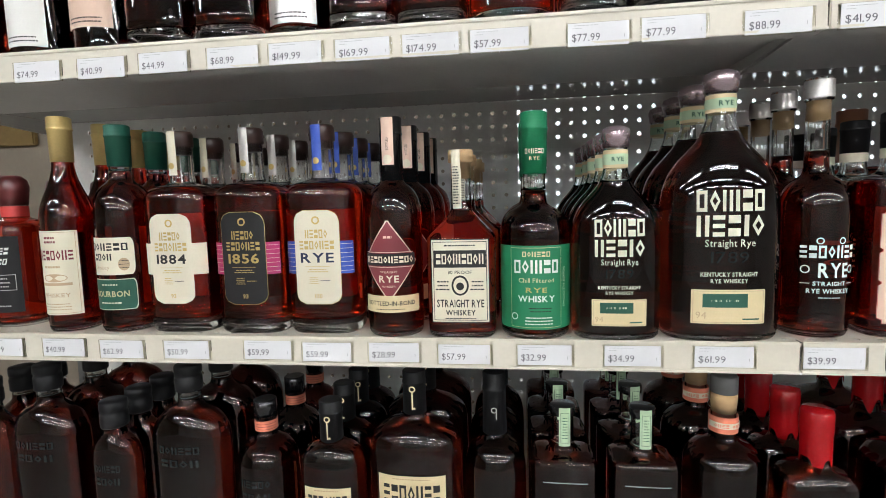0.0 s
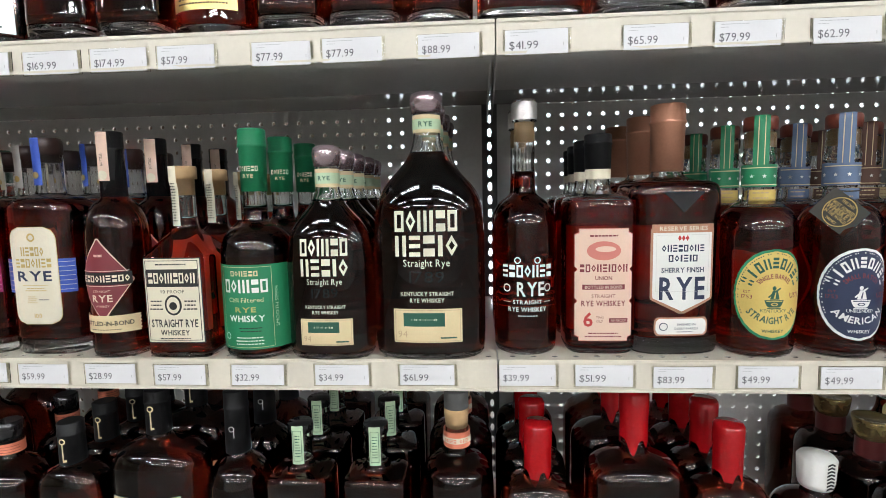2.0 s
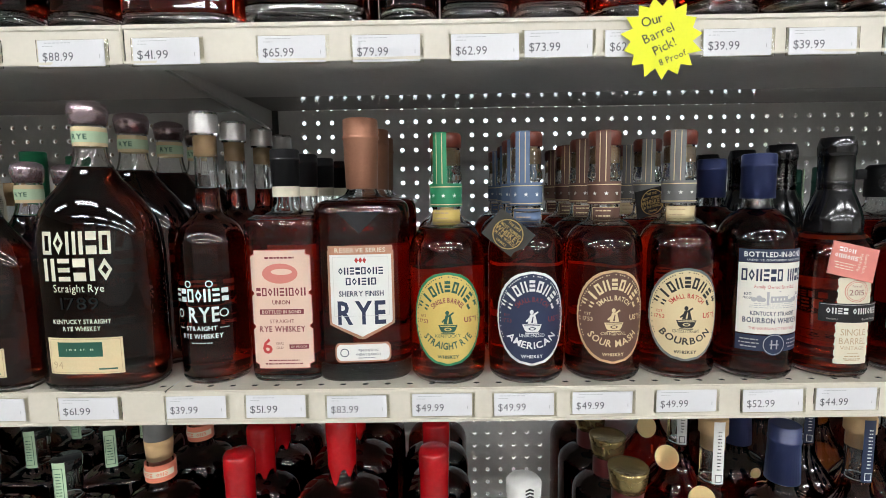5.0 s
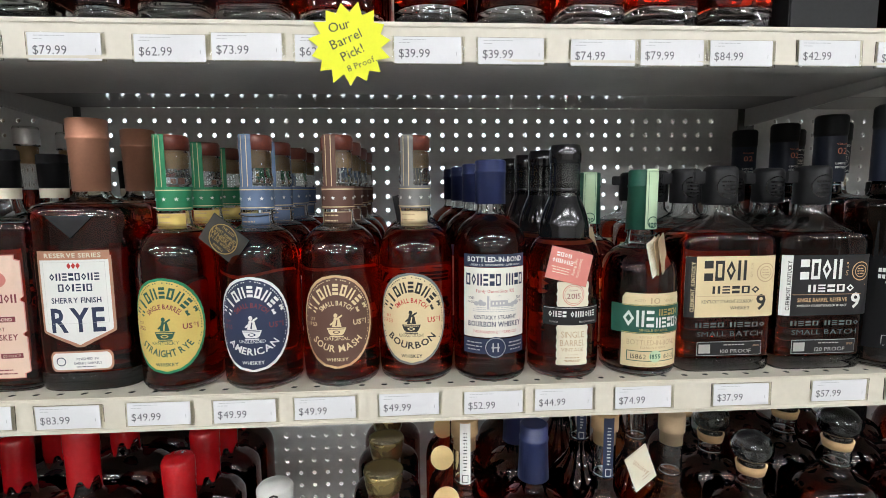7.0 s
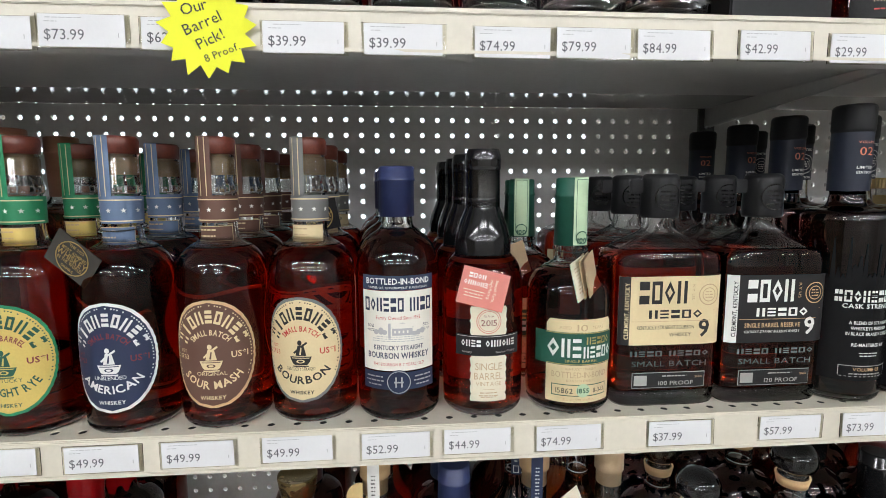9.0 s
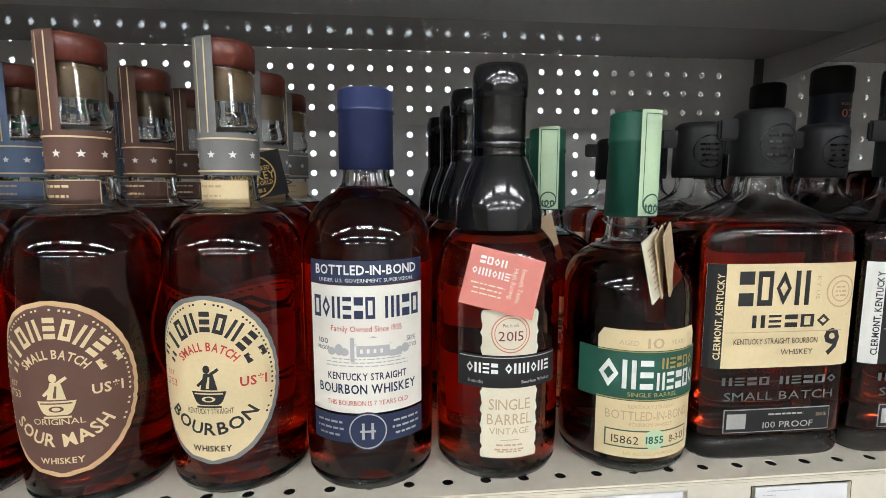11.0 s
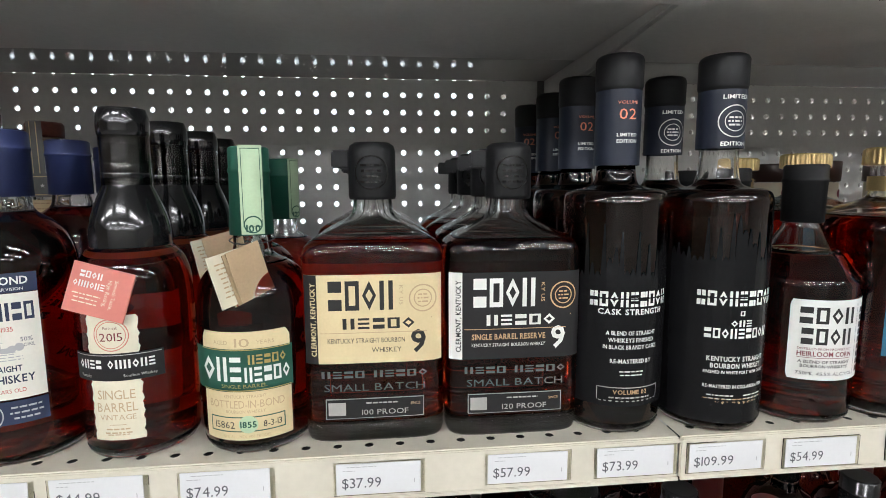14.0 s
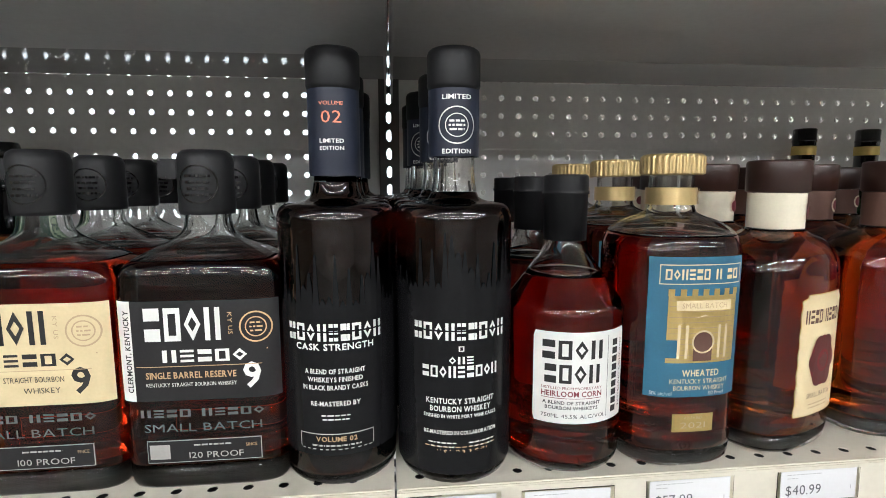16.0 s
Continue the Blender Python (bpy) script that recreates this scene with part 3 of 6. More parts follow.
def shelf(x0, x1, front, z, unit):
    g = 0.0008
    xs = [x0 + 0.0185 + PITCH * k for k in range(int((x1 - x0) / PITCH))]
    rows = [front + 0.017, front + 0.216]
    bm = bmesh.new()
    top = lambda x, y, d: Vector((x, y, z - d))
    edges = [front + 0.002, front + 0.040, front + 0.202, front + 0.230, BACK - 0.008]
    holed(bm, xs, rows[:1], 0.0040, x0 + g, x1 - g, edges[0], edges[1], top, 0.0008)
    holed(bm, xs, rows[1:], 0.0032, x0 + g, x1 - g, edges[2], edges[3], top, 0.0008)
    for a, b in ((edges[1], edges[2]), (edges[3], edges[4])):
        bm.faces.new([bm.verts.new((x, y, z)) for x, y in ((x0 + g, a), (x1 - g, a), (x1 - g, b), (x0 + g, b))])
    deck = part("shelf", bm, CREAM_STEEL, unit, "almond enamelled steel shelf with rows of holes", False)
    for name, y0, y1, mat, text in (("underside", edges[0], front + 0.287, GREY_STEEL, "grey underside of the shelf"), ("rear_underside", front + 0.2875, BACK - 0.0015, GLOSS_STEEL, "glossy grey rear underside of the shelf")):
        bm = bmesh.new()
        bm.faces.new([bm.verts.new((x, y, z - 0.0178)) for x, y in ((x0 + g, y1), (x1 - g, y1), (x1 - g, y0), (x0 + g, y0))])
        part(name, bm, mat, deck, text, False)
    box("front_lip", x0 + g, front, z - 0.037, x1 - g, front + 0.0035, z + 0.0005, CREAM_STEEL, deck, 0.0012)
    box("lip_return", x0 + g, front + 0.0037, z - 0.037, x1 - g, front + 0.03, z - 0.0345, GREY_STEEL, deck)
    # black strip that stands in for the shade below the front holes
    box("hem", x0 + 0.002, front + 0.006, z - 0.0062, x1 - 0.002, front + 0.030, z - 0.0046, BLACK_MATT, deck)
    box("top_bead", x0 + g, front - 0.0016, z - 0.0048, x1 - g, front - 0.0002, z - 0.0008, CREAM_STEEL, deck, 0.0006)
    box("ticket_rail", x0 + g, front - 0.0022, z - 0.038, x1 - g, front - 0.0002, z - 0.0345, CREAM_STEEL, deck, 0.0006)
    for x in (x0 + 0.004, x1 - 0.004):
        bm = bmesh.new()
        pts = [(front + 0.03, z - 0.0183), (BACK - 0.007, z - 0.0183), (BACK - 0.007, z - 0.050), (BACK - 0.05, z - 0.047), (front + 0.03, z - 0.022)]
        a = [bm.verts.new((x - 0.0012, y, q)) for y, q in pts]
        b = [bm.verts.new((x + 0.0012, y, q)) for y, q in pts]
        bm.faces.new(a[::-1])
        bm.faces.new(b)
        for k in range(5):
            bm.faces.new((a[k], a[(k + 1) % 5], b[(k + 1) % 5], b[k]))
        part("bracket", bm, GREY_STEEL, deck, "grey steel shelf bracket", False)
    return deck


for x0, x1 in zip(SEAMS, SEAMS[1:]):
    unit = tagged(new("shelving_unit"), "almond and grey steel shop shelving, full of bottles", "shelving", "shelving along the aisle")
    unit.matrix_basis = pose(0, 0, 0)
    pegboard(x0, x1, unit)
    upright(x0, unit)
    shelf(x0, x1, FRONT, DECK, unit)
    shelf(x0, x1, FRONT_UP, UPPER, unit)
    shelf(x0, x1, FRONT, LOWER, unit)
    box("base_deck", x0 + 0.001, FRONT - 0.05, 0.0, x1 - 0.001, BACK - 0.008, 0.16, CREAM_STEEL, unit, 0.003)


# ---- price tickets ----
def price_tag(x, z, y, price, rng):
    tag = tagged(new("price_tag"), "white price ticket on the shelf edge", "price tag", "price tickets")
    tag.matrix_basis = pose(x, y, z, rng.uniform(-3, 1), 0, rng.uniform(-0.6, 0.6))
    w, h = 0.0665, 0.0255
    box("ticket", 0, -0.0012, -h, w, -0.0006, 0, TAG, tag, 0.0002)
    bm = bmesh.new()
    add_box(bm, -0.002, -0.0005, -h - 0.001, w + 0.0035, 0.0004, 0.0005)
    part("holder", bm, PLASTIC, tag, "clear yellowed plastic ticket holder", False)
    sheet = Sheet(lambda u, v, up=0.0: Vector((u, -0.00135 - up, v)))
    sheet.text(TAGINK, price, 0.0045 + 0.0051 * len(price) / 2, -0.0158, 0.0082, 0.0051 * len(price))
    ink = sheet.make(tag, ("lettering",))
    sheet.lines(FAINT, 0.020, -0.0028, 0.030, 1, 0.002, 0.0007, int(x * 1000))
    sheet.lines(FAINT, 0.010, -0.0058, 0.011, 1, 0.002, 0.0007, int(x * 900))
    sheet.bar(FAINT, w - 0.005, -0.016, 0.0007, 0.0035)
    sheet.make(tag, ("small_print",))


rng = random.Random(3)
MIDDLE = ((-0.771, "$29.99"), (-0.671, "$40.99"), (-0.58, "$62.99"), (-0.481, "$50.99"), (-0.362, "$59.99"), (-0.279, "$59.99"), (-0.188, "$28.99"), (-0.096, "$57.99"), (0.005, "$32.99"), (0.111, "$34.99"), (0.216, "$61.99"), (0.3365, "$39.99"), (0.426, "$51.99"), (0.516, "$83.99"), (0.611, "$49.99"), (0.702, "$49.99"), (0.789, "$49.99"), (0.882, "$49.99"), (0.977, "$52.99"), (1.058, "$44.99"), (1.151, "$74.99"), (1.268, "$37.99"), (1.389, "$57.99"), (1.481, "$73.99"), (1.562, "$109.99"), (1.65, "$54.99"), (1.748, "$57.99"), (1.857, "$40.99"))
TOP = ((-0.645, "$74.99"), (-0.552, "$40.99"), (-0.465, "$44.99"), (-0.372, "$68.99"), (-0.291, "$149.99"), (-0.207, "$169.99"), (-0.125, "$174.99"), (-0.045, "$57.99"), (0.065, "$77.99"), (0.145, "$77.99"), (0.251, "$88.99"), (0.345, "$41.99"), (0.469, "$65.99"), (0.562, "$79.99"), (0.659, "$62.99"), (0.731, "$73.99"), (0.81, "$62.99"), (0.906, "$39.99"), (0.989, "$39.99"), (1.083, "$74.99"), (1.155, "$79.99"), (1.228, "$84.99"), (1.323, "$42.99"), (1.41, "$29.99"), (1.583, ""), (1.676, "$35.99"), (1.768, "$49.99"))
for x, price in MIDDLE:
    price_tag(x, 1.2155 + rng.uniform(-0.0015, 0.001), FRONT - 0.0006, price, rng)
for x, price in TOP:
    price_tag(x, 1.5925 + rng.uniform(-0.0015, 0.001), FRONT_UP - 0.0006, price, rng)


def starburst():
    star = tagged(new("star_sign"), "fluorescent yellow starburst card with handwriting, on the upper shelf edge", "sign")
    bm = bmesh.new()
    n, ring_f, ring_b = 15, [], []
    for k in range(2 * n):
        r = (0.0395 if k % 2 == 0 else 0.0305) * (1 + 0.03 * math.sin(k * 2.3))
        w = math.pi * k / n + 0.1
        ring_f.append(bm.verts.new((r * math.cos(w), -0.0004, r * math.sin(w))))
        ring_b.append(bm.verts.new((r * math.cos(w), 0.0, r * math.sin(w))))
    bm.faces.new(ring_f)
    bm.faces.new(ring_b[::-1])
    for k in range(2 * n):
        m = (k + 1) % (2 * n)
        bm.faces.new((ring_f[m], ring_f[k], ring_b[k], ring_b[m]))
    part("card", bm, NEON, star, smooth=False)
    sheet = Sheet(lambda u, v, up=0.0: Vector((u, -0.0008, v)))
    for s, u, v, h, turn in (("Our", -0.010, 0.017, 0.0090, 16), ("Barrel", -0.004, 0.0045, 0.0088, 24), ("Pick!", 0.002, -0.0080, 0.0086, 26), ("8 Proof.", 0.011, -0.0185, 0.0060, 22)):
        sheet.text(PEN, s, u, v, h, None, 0, None, 0, turn)
    sheet.make(star, ("lettering",))
    return star


starburst().matrix_basis = pose(0.8635, FRONT_UP - 0.006, 1.583, -3, 0, 0)

# ---- middle shelf, bottle by bottle ----


def shelve(b, x, y, rz=0.0, count=4, step=None, drift=0.0, z=None):
    z = DECK if z is None else z
    b.stand(x, y, z, rz)
    row_behind(b, x, y, z, count, step or 2 * b.b + 0.004, 0.003, drift)
    return b


def strip(b, mat, z0, z1, half, turn, r, lift=0.0, over=None, name="neck_strip"):
    """A paper strip that runs down the neck; over: a tail across the stopper's top."""
    bm = bmesh.new()
    ct, st = math.cos(radians(turn)), math.sin(radians(turn))
    grid = []
    for i in range(9):
        z = z0 + (z1 - z0) * i / 8
        rr = (r(z) if callable(r) else r) + 0.0006 + lift
        row = []
        for j in range(7):
            w = (2 * j / 6 - 1) * half / rr
            x, y = rr * math.sin(w), -rr * math.cos(w)
            row.append(bm.verts.new((x * ct - y * st, x * st + y * ct, z)))
        grid.append(row)
    for p, q in zip(grid, grid[1:]):
        for j in range(6):
            bm.faces.new((p[j], p[j + 1], q[j + 1], q[j]))
    if over:
        rr = (r(z1) if callable(r) else r) + 0.0006 + lift
        near = grid[-1]
        far = [bm.verts.new((v.co.x - st * rr * 0.9, v.co.y + ct * rr * 0.9, z1 + 0.0006)) for v in near]
        for j in range(6):
            bm.faces.new((near[j], near[j + 1], far[j + 1], far[j]))
    return part(name, bm, mat, b.thing)


def ringprint(b, z0, z1, r, mat, name="neck_band", r1=None):
    """A paper or foil band round the neck."""
    bm = bmesh.new()
    loft(bm, [(z0, r + 0.0006, r + 0.0006, 2), (z1, (r1 or r) + 0.0006, (r1 or r) + 0.0006, 2)], 32, False, False)
    return part(name, bm, mat, b.thing)


def on_ring(r, turn=0.0):
    ct, st = math.cos(radians(turn)), math.sin(radians(turn))

    def place(u, z, lift=0.0):
        w = u / r
        x, y = (r + 0.0010 + lift) * math.sin(w), -(r + 0.0010 + lift) * math.cos(w)
        return Vector((x * ct - y * st, x * st + y * ct, z))

    return place


def star(sheet, mat, u, v, r):
    sheet.polygon(mat, [((u + (r if k % 2 == 0 else r * 0.42) * math.sin(math.pi * k / 5)), v + (r if k % 2 == 0 else r * 0.42) * math.cos(math.pi * k / 5)) for k in range(10)])


def card(b, name, mat, centre, w, h, tilt, yaw=0.0, lean=0.0, thick=0.0008, hexed=False, label=""):
    """A hang tag as a part; returns it and a sheet on its face."""
    bm = bmesh.new()
    if hexed:
        pts = [(-w / 2, -h * 0.2), (-w * 0.2, -h / 2), (w / 2, -h * 0.25), (w / 2, h * 0.22), (w * 0.18, h / 2), (-w / 2, h * 0.25)]
    else:
        pts = [(-w / 2, -h / 2), (w / 2, -h / 2), (w / 2, h / 2), (-w / 2, h / 2)]
    m = pose(*centre, lean, 0, yaw) @ Matrix.Rotation(radians(-tilt), 4, "Y")
    f = [bm.verts.new(m @ Vector((x, -thick / 2, z))) for x, z in pts]
    k = [bm.verts.new(m @ Vector((x, thick / 2, z))) for x, z in pts]
    bm.faces.new(f)
    bm.faces.new(k[::-1])
    for i in range(len(pts)):
        j = (i + 1) % len(pts)
        bm.faces.new((f[j], f[i], k[i], k[j]))
    ob = part(name, bm, mat, b.thing, label, False)
    return ob, Sheet(lambda u, v, up=0.0: m @ Vector((u, -thick / 2 - 0.0004 - up, v)))


def loop(b, z, r, drop, x=0.0):
    """A dark cord round the neck with a tail down to a tag."""
    bm = bmesh.new()
    got = []
    n, t = 24, 0.0007
    for k in range(n):
        w = 2 * math.pi * k / n
        got.append([bm.verts.new(((r + t * math.cos(g)) * math.cos(w), (r + t * math.cos(g)) * math.sin(w), z + 0.003 * math.sin(w) + t * math.sin(g))) for g in (0, 2.1, 4.2)])
    for k in range(n):
        p, q = got[k], got[(k + 1) % n]
        for i in range(3):
            bm.faces.new((p[i], p[(i + 1) % 3], q[(i + 1) % 3], q[i]))
    part("tag_string", bm, STRING, b.thing)


# dark decanter with a red neck band
b = Bottle("squat dark whiskey bottle with a maroon wax top", 0.232, 0.084, 0.084, 2.4, 0.145, 0.168, 0.017, 0.215, "round", AMBER_DARK)
b.capsule(WINE, 0.186, 0.232, 0.018, 0.021, False, "maroon rounded stopper", 0.016)
ringprint(b, 0.168, 0.185, 0.0172, RED)
s = b.label("printed_panel", BLACKP, 0.024, 0.140, 0.036, "black label with white script")
s.blocks(WHITE, "NNNNNNN", 0, 0.118, 0.010, 0.046, slant=0.25)
s.blocks(WHITE, "NNNNNN", 0, 0.102, 0.009, 0.040, slant=0.25)
s.frame_line(SILVER, 0, 0.070, 0.058, 0.024, 0.0008)
s.lines(SILVER, 0, 0.076, 0.046, 3, 0.006, 0.002)
s.lines(SILVER, 0, 0.034, 0.05, 1, 0.005, 0.002)
b.ink(s)
shelve(b, -0.775, 0.705, 0, 3)

# slender bottle with a gold capsule
b = Bottle("tall whiskey bottle with a gold capsule and cream label", 0.312, 0.070, 0.070, 2, 0.16, 0.245, 0.0135, 0.30, "long", AMBER_DARK)
b.capsule(GOLDFOIL, 0.247, 0.312, 0.0146, 0.0155)
s = b.label("label", PAPER, 0.026, 0.148, 0.036, "cream paper label")
s.frame_line(KRAFT, 0, 0.087, 0.066, 0.118, 0.0006)
s.lines(MAROON, 0.0, 0.138, 0.02, 2, 0.006, 0.003)
s.blocks(MAROON, "NNNNNNNN", 0, 0.113, 0.014, 0.058)
s.lines(KRAFT, 0, 0.096, 0.03, 1, 0.004, 0.003)
s.disc(KRAFT, 0.002, 0.080, 0.018, 0, 0.006)
s.bar(KRAFT, 0, 0.071, 0.05, 0.004)
s.text(KRAFT, "WHISKEY", 0, 0.055, 0.0055, 0.044, 1)
s.lines(KRAFT, 0, 0.042, 0.05, 3, 0.004, 0.0014)
b.ink(s)
shelve(b, -0.655, 0.676, 0, 4, 0.077, 0.002)

# green capsule, two labels
b = Bottle("whiskey bottle with a green capsule and two labels", 0.297, 0.078, 0.078, 2, 0.158, 0.222, 0.0145, 0.285, "round", AMBER_DARK)
b.capsule(DARKGREEN, 0.238, 0.297, 0.0155, 0.0165)
s = b.label("label", PAPER, 0.084, 0.137, lambda q: 0.036 - 0.004 * abs(2 * q - 1) ** 6, "cream paper label")
s.blocks(INK, "NNNNNN", 0, 0.124, 0.0105, 0.056)
s.blocks(INK, "NNNN", -0.008, 0.1095, 0.0095, 0.030)
s.text(KRAFT, "Whiskey", -0.012, 0.095, 0.006, 0.030)
s.oval(KRAFT, 0.022, 0.099, 0.007, 0.009)
for z in (0.094, 0.099, 0.104):
    s.bar(INK, 0.022, z, 0.012, 0.0007, 0.0003)
b.ink(s)
s = b.label("lower_label", DARKGREEN, 0.035, 0.077, lambda q: 0.035 - 0.003 * abs(2 * q - 1) ** 6, "green paper label", border=PAPER)
s.lines(PAPER, 0, 0.070, 0.03, 1, 0.004, 0.002)
s.text(BUFF, "BOURBON", 0, 0.057, 0.008, 0.052, 1)
s.lines(PAPER, 0, 0.044, 0.04, 1, 0.004, 0.002)
b.ink(s)
shelve(b, -0.566, 0.680, 0, 4)


# three cross-label bottles with heavy clear feet
def cross_label_bottle(label, face, arms, ink, sub, foil, year, fill, strip_mat):
    b = Bottle(label, 0.284, 0.102, 0.076, 3.2, 0.185, 0.212, 0.016, 0.268, "round", AMBER, fill, foot=0.93, heel=0.020)
    b.turned("stopper", [(0.252, 0.0150), (0.262, 0.0150), (0.263, 0.0175), (0.280, 0.0175), (0.284, 0.0155)], DARKBROWN, "dark stopper")
    strip(b, strip_mat, 0.222, 0.2835, 0.0075, -10, lambda z: 0.0172 if z < 0.262 else 0.0178)
    s0 = Sheet(on_ring(0.0182, -10))
    s0.disc(GOLD, 0, 0.235, 0.0045)
    s0.make(b.thing, ("neck_seal",))
    s = b.label("side_band", arms, 0.083, 0.127, 0.050, "coloured band behind the label")
    if arms is not face:
        for k in range(7):
            s.bar(PAPER, 0, 0.087 + k * 0.006, 0.098, 0.0005)
    b.ink(s)
    top = lambda q: 0.031 * (1 if 0.12 < q < 0.86 else 0.55 + 0.45 * math.sqrt(max(0, 1 - ((q - 0.86) / 0.14) ** 2)) if q >= 0.86 else 0.55 + 0.45 * math.sqrt(max(0, 1 - ((0.12 - q) / 0.12) ** 2)))
    s = b.label("label", face, 0.042, 0.168, top, "arched paper label", lift=0.0005, border=GOLD if arms is not face else None, edge=0.0006, rows=30)
    s.disc(sub, 0, 0.155, 0.0055, hole=0.6)
    s.blocks(sub, "NNNNN", 0, 0.137, 0.0115, 0.031)
    s.blocks(sub, "NNNNNNN", 0, 0.122, 0.0115, 0.048)
    s.text(ink, year, 0, 0.105, 0.0125, 0.044 if len(year) > 3 else 0.046, 1)
    s.bar(sub, 0, 0.093, 0.034, 0.0005)
    s.lines(sub, 0, 0.089, 0.030, 2, 0.003, 0.0013)
    s.lines(sub, -0.006, 0.078, 0.014, 4, 0.0026, 0.001)
    s.lines(ink, 0.010, 0.074, 0.016, 1, 0.003, 0.0012, 4)
    s.text(sub, "100" if year == "RYE" else "93", 0, 0.053, 0.0055, None, 1)
    b.ink(s)
    return b


shelve(cross_label_bottle("oval whiskey bottle with a cream cross-shaped label", PAPER, PAPER, INK, GOLD, GOLD, "1884", 0.205, PAPER), -0.472, 0.686, 0, 4, 0.082)
shelve(cross_label_bottle("oval whiskey bottle with a black arched label and magenta band", BLACKP, MAGENTA, GOLD, GOLD, GOLD, "1856", 0.206, SILVER), -0.363, 0.684, 0, 4, 0.082)
shelve(cross_label_bottle("oval whiskey bottle with a cream arched label and blue band", PAPER, BLUE, NAVY, GOLD, GOLD, "RYE", 0.204, BLUE), -0.259, 0.686, 0, 3, 0.082)

# diamond label
b = Bottle("dark whiskey bottle with a maroon diamond label", 0.288, 0.076, 0.076, 2, 0.148, 0.208, 0.0135, 0.278, "round", AMBER_DARK)
b.capsule(BLACK_GLOSS, 0.205, 0.288, 0.0155, 0.0148)
strip(b, PINKP, 0.225, 0.2862, 0.0085, -6, 0.0158)
s0 = Sheet(on_ring(0.0160, -6))
s0.disc(PAPER, 0, 0.232, 0.006)
s0.text(INK, "BOTTLED", 0, 0.252, 0.0035, 0.016, turn=90)
s0.make(b.thing, ("neck_seal",))
s = b.label("label", MAROON, 0.050, 0.152, lambda q: max(0.0375 * (1 - abs(2 * q - 1)), 0.0008), "maroon diamond label", border=PINKP, rows=24)
s.lines(PINKP, 0, 0.132, 0.014, 1, 0.004, 0.003)
s.bar(BLACKP, 0, 0.103, 0.072, 0.016)
s.blocks(PAPER, "NNNNNNNNNN", 0, 0.103, 0.0085, 0.066, lift=0.0003)
s.bar(PINKP, 0, 0.1125, 0.066, 0.0008, 0.0003)
s.bar(PINKP, 0, 0.0935, 0.066, 0.0008, 0.0003)
s.text(PINKP, "STRAIGHT", 0, 0.087, 0.003, 0.022)
s.text(PAPER, "RYE", 0, 0.078, 0.0085, 0.026, 1)
s.text(PINKP, "WHISKEY", 0, 0.068, 0.003, 0.018)
b.ink(s)
s = b.label("banner", BUFF, 0.034, 0.056, lambda q: 0.042 - 0.001 * math.sin(q * 30), "buff paper banner", lift=0.0006)
s.text(INK, "BOTTLED-IN-BOND", 0, 0.046, 0.0055, 0.068, 1)
s.lines(INK, 0, 0.038, 0.05, 1, 0.003, 0.001)
b.ink(s)
shelve(b, -0.158, 0.670, 0, 4, 0.084, 0.004)

# square bottle with an old-style label
b = Bottle("square whiskey bottle with a cork and a black and cream label", 0.242, 0.089, 0.080, 6, 0.128, 0.166, 0.0135, 0.228, "slope", AMBER)
b.turned("cork", [(0.205, 0.0118), (0.2255, 0.0125), (0.226, 0.0165), (0.240, 0.0165), (0.242, 0.0155)], CORK, "natural cork stopper")
strip(b, PAPER, 0.166, 0.2415, 0.0065, -18, lambda z: 0.0150 if z < 0.222 else 0.0172)
s0 = Sheet(on_ring(0.0165, -18))
s0.lines(INK, 0, 0.234, 0.009, 18, 0.0036, 0.0014, 9)
s0.make(b.thing, ("strip_print",))
s = b.label("label", PAPER, 0.022, 0.127, 0.036, "cream and black paper label", border=INK)
s.frame_line(INK, 0, 0.0745, 0.068, 0.101, 0.0008)
s.lines(INK, 0, 0.120, 0.05, 1, 0.003, 0.0018)
s.bar(INK, 0, 0.103, 0.066, 0.022)
s.blocks(PAPER, "NNNNINNNN", 0, 0.103, 0.013, 0.060, lift=0.0003)
s.text(INK, "110 PROOF", 0, 0.086, 0.0042, 0.03)
s.oval(INK, 0, 0.069, 0.011, 0.013)
s.oval(PAPER, 0, 0.069, 0.0085, 0.0105, 0.0003)
s.disc(INK, 0, 0.068, 0.005, 0.0005)
for q in (-1, 1):
    s.lines(INK, q * 0.022, 0.074, 0.018, 3, 0.005, 0.0018, 3)
s.text(INK, "STRAIGHT RYE", 0, 0.046, 0.0095, 0.060, 1)
s.text(INK, "WHISKEY", 0, 0.034, 0.0065, 0.038, 1)
s.lines(INK, 0, 0.0265, 0.05, 1, 0.003, 0.0013)
b.ink(s)
shelve(b, -0.066, 0.674, 0, 4)

# green label and green capsule
b = Bottle("whisky bottle with a bright green label and capsule", 0.286, 0.090, 0.090, 2, 0.124, 0.172, 0.0148, 0.275, "round", AMBER_DARK)
b.capsule(GREEN, 0.208, 0.286, 0.0160, 0.0168)
s0 = Sheet(on_ring(0.0165))
s0.blocks(PAPER, "NNNNNN", 0, 0.236, 0.0065, 0.024)
s0.text(BUFF, "RYE", 0, 0.227, 0.0045, None, 1)
s0.make(b.thing, ("neck_print",))
s = b.label("label", GREEN, 0.014, 0.119, 0.058, "green paper label")
s.blocks(BUFF, "NNNNNN", 0, 0.1085, 0.0065, 0.034, arc=None)
s.blocks(WHITE, "NNNiNN", 0, 0.093, 0.0165, 0.056)
s.text(BUFF, "Chill Filtered", 0, 0.076, 0.0055, 0.044)
s.text(GOLD, "RYE", 0, 0.064, 0.006, 0.026, 1)
s.text(WHITE, "WHISKY", 0, 0.053, 0.0075, 0.046, 1)
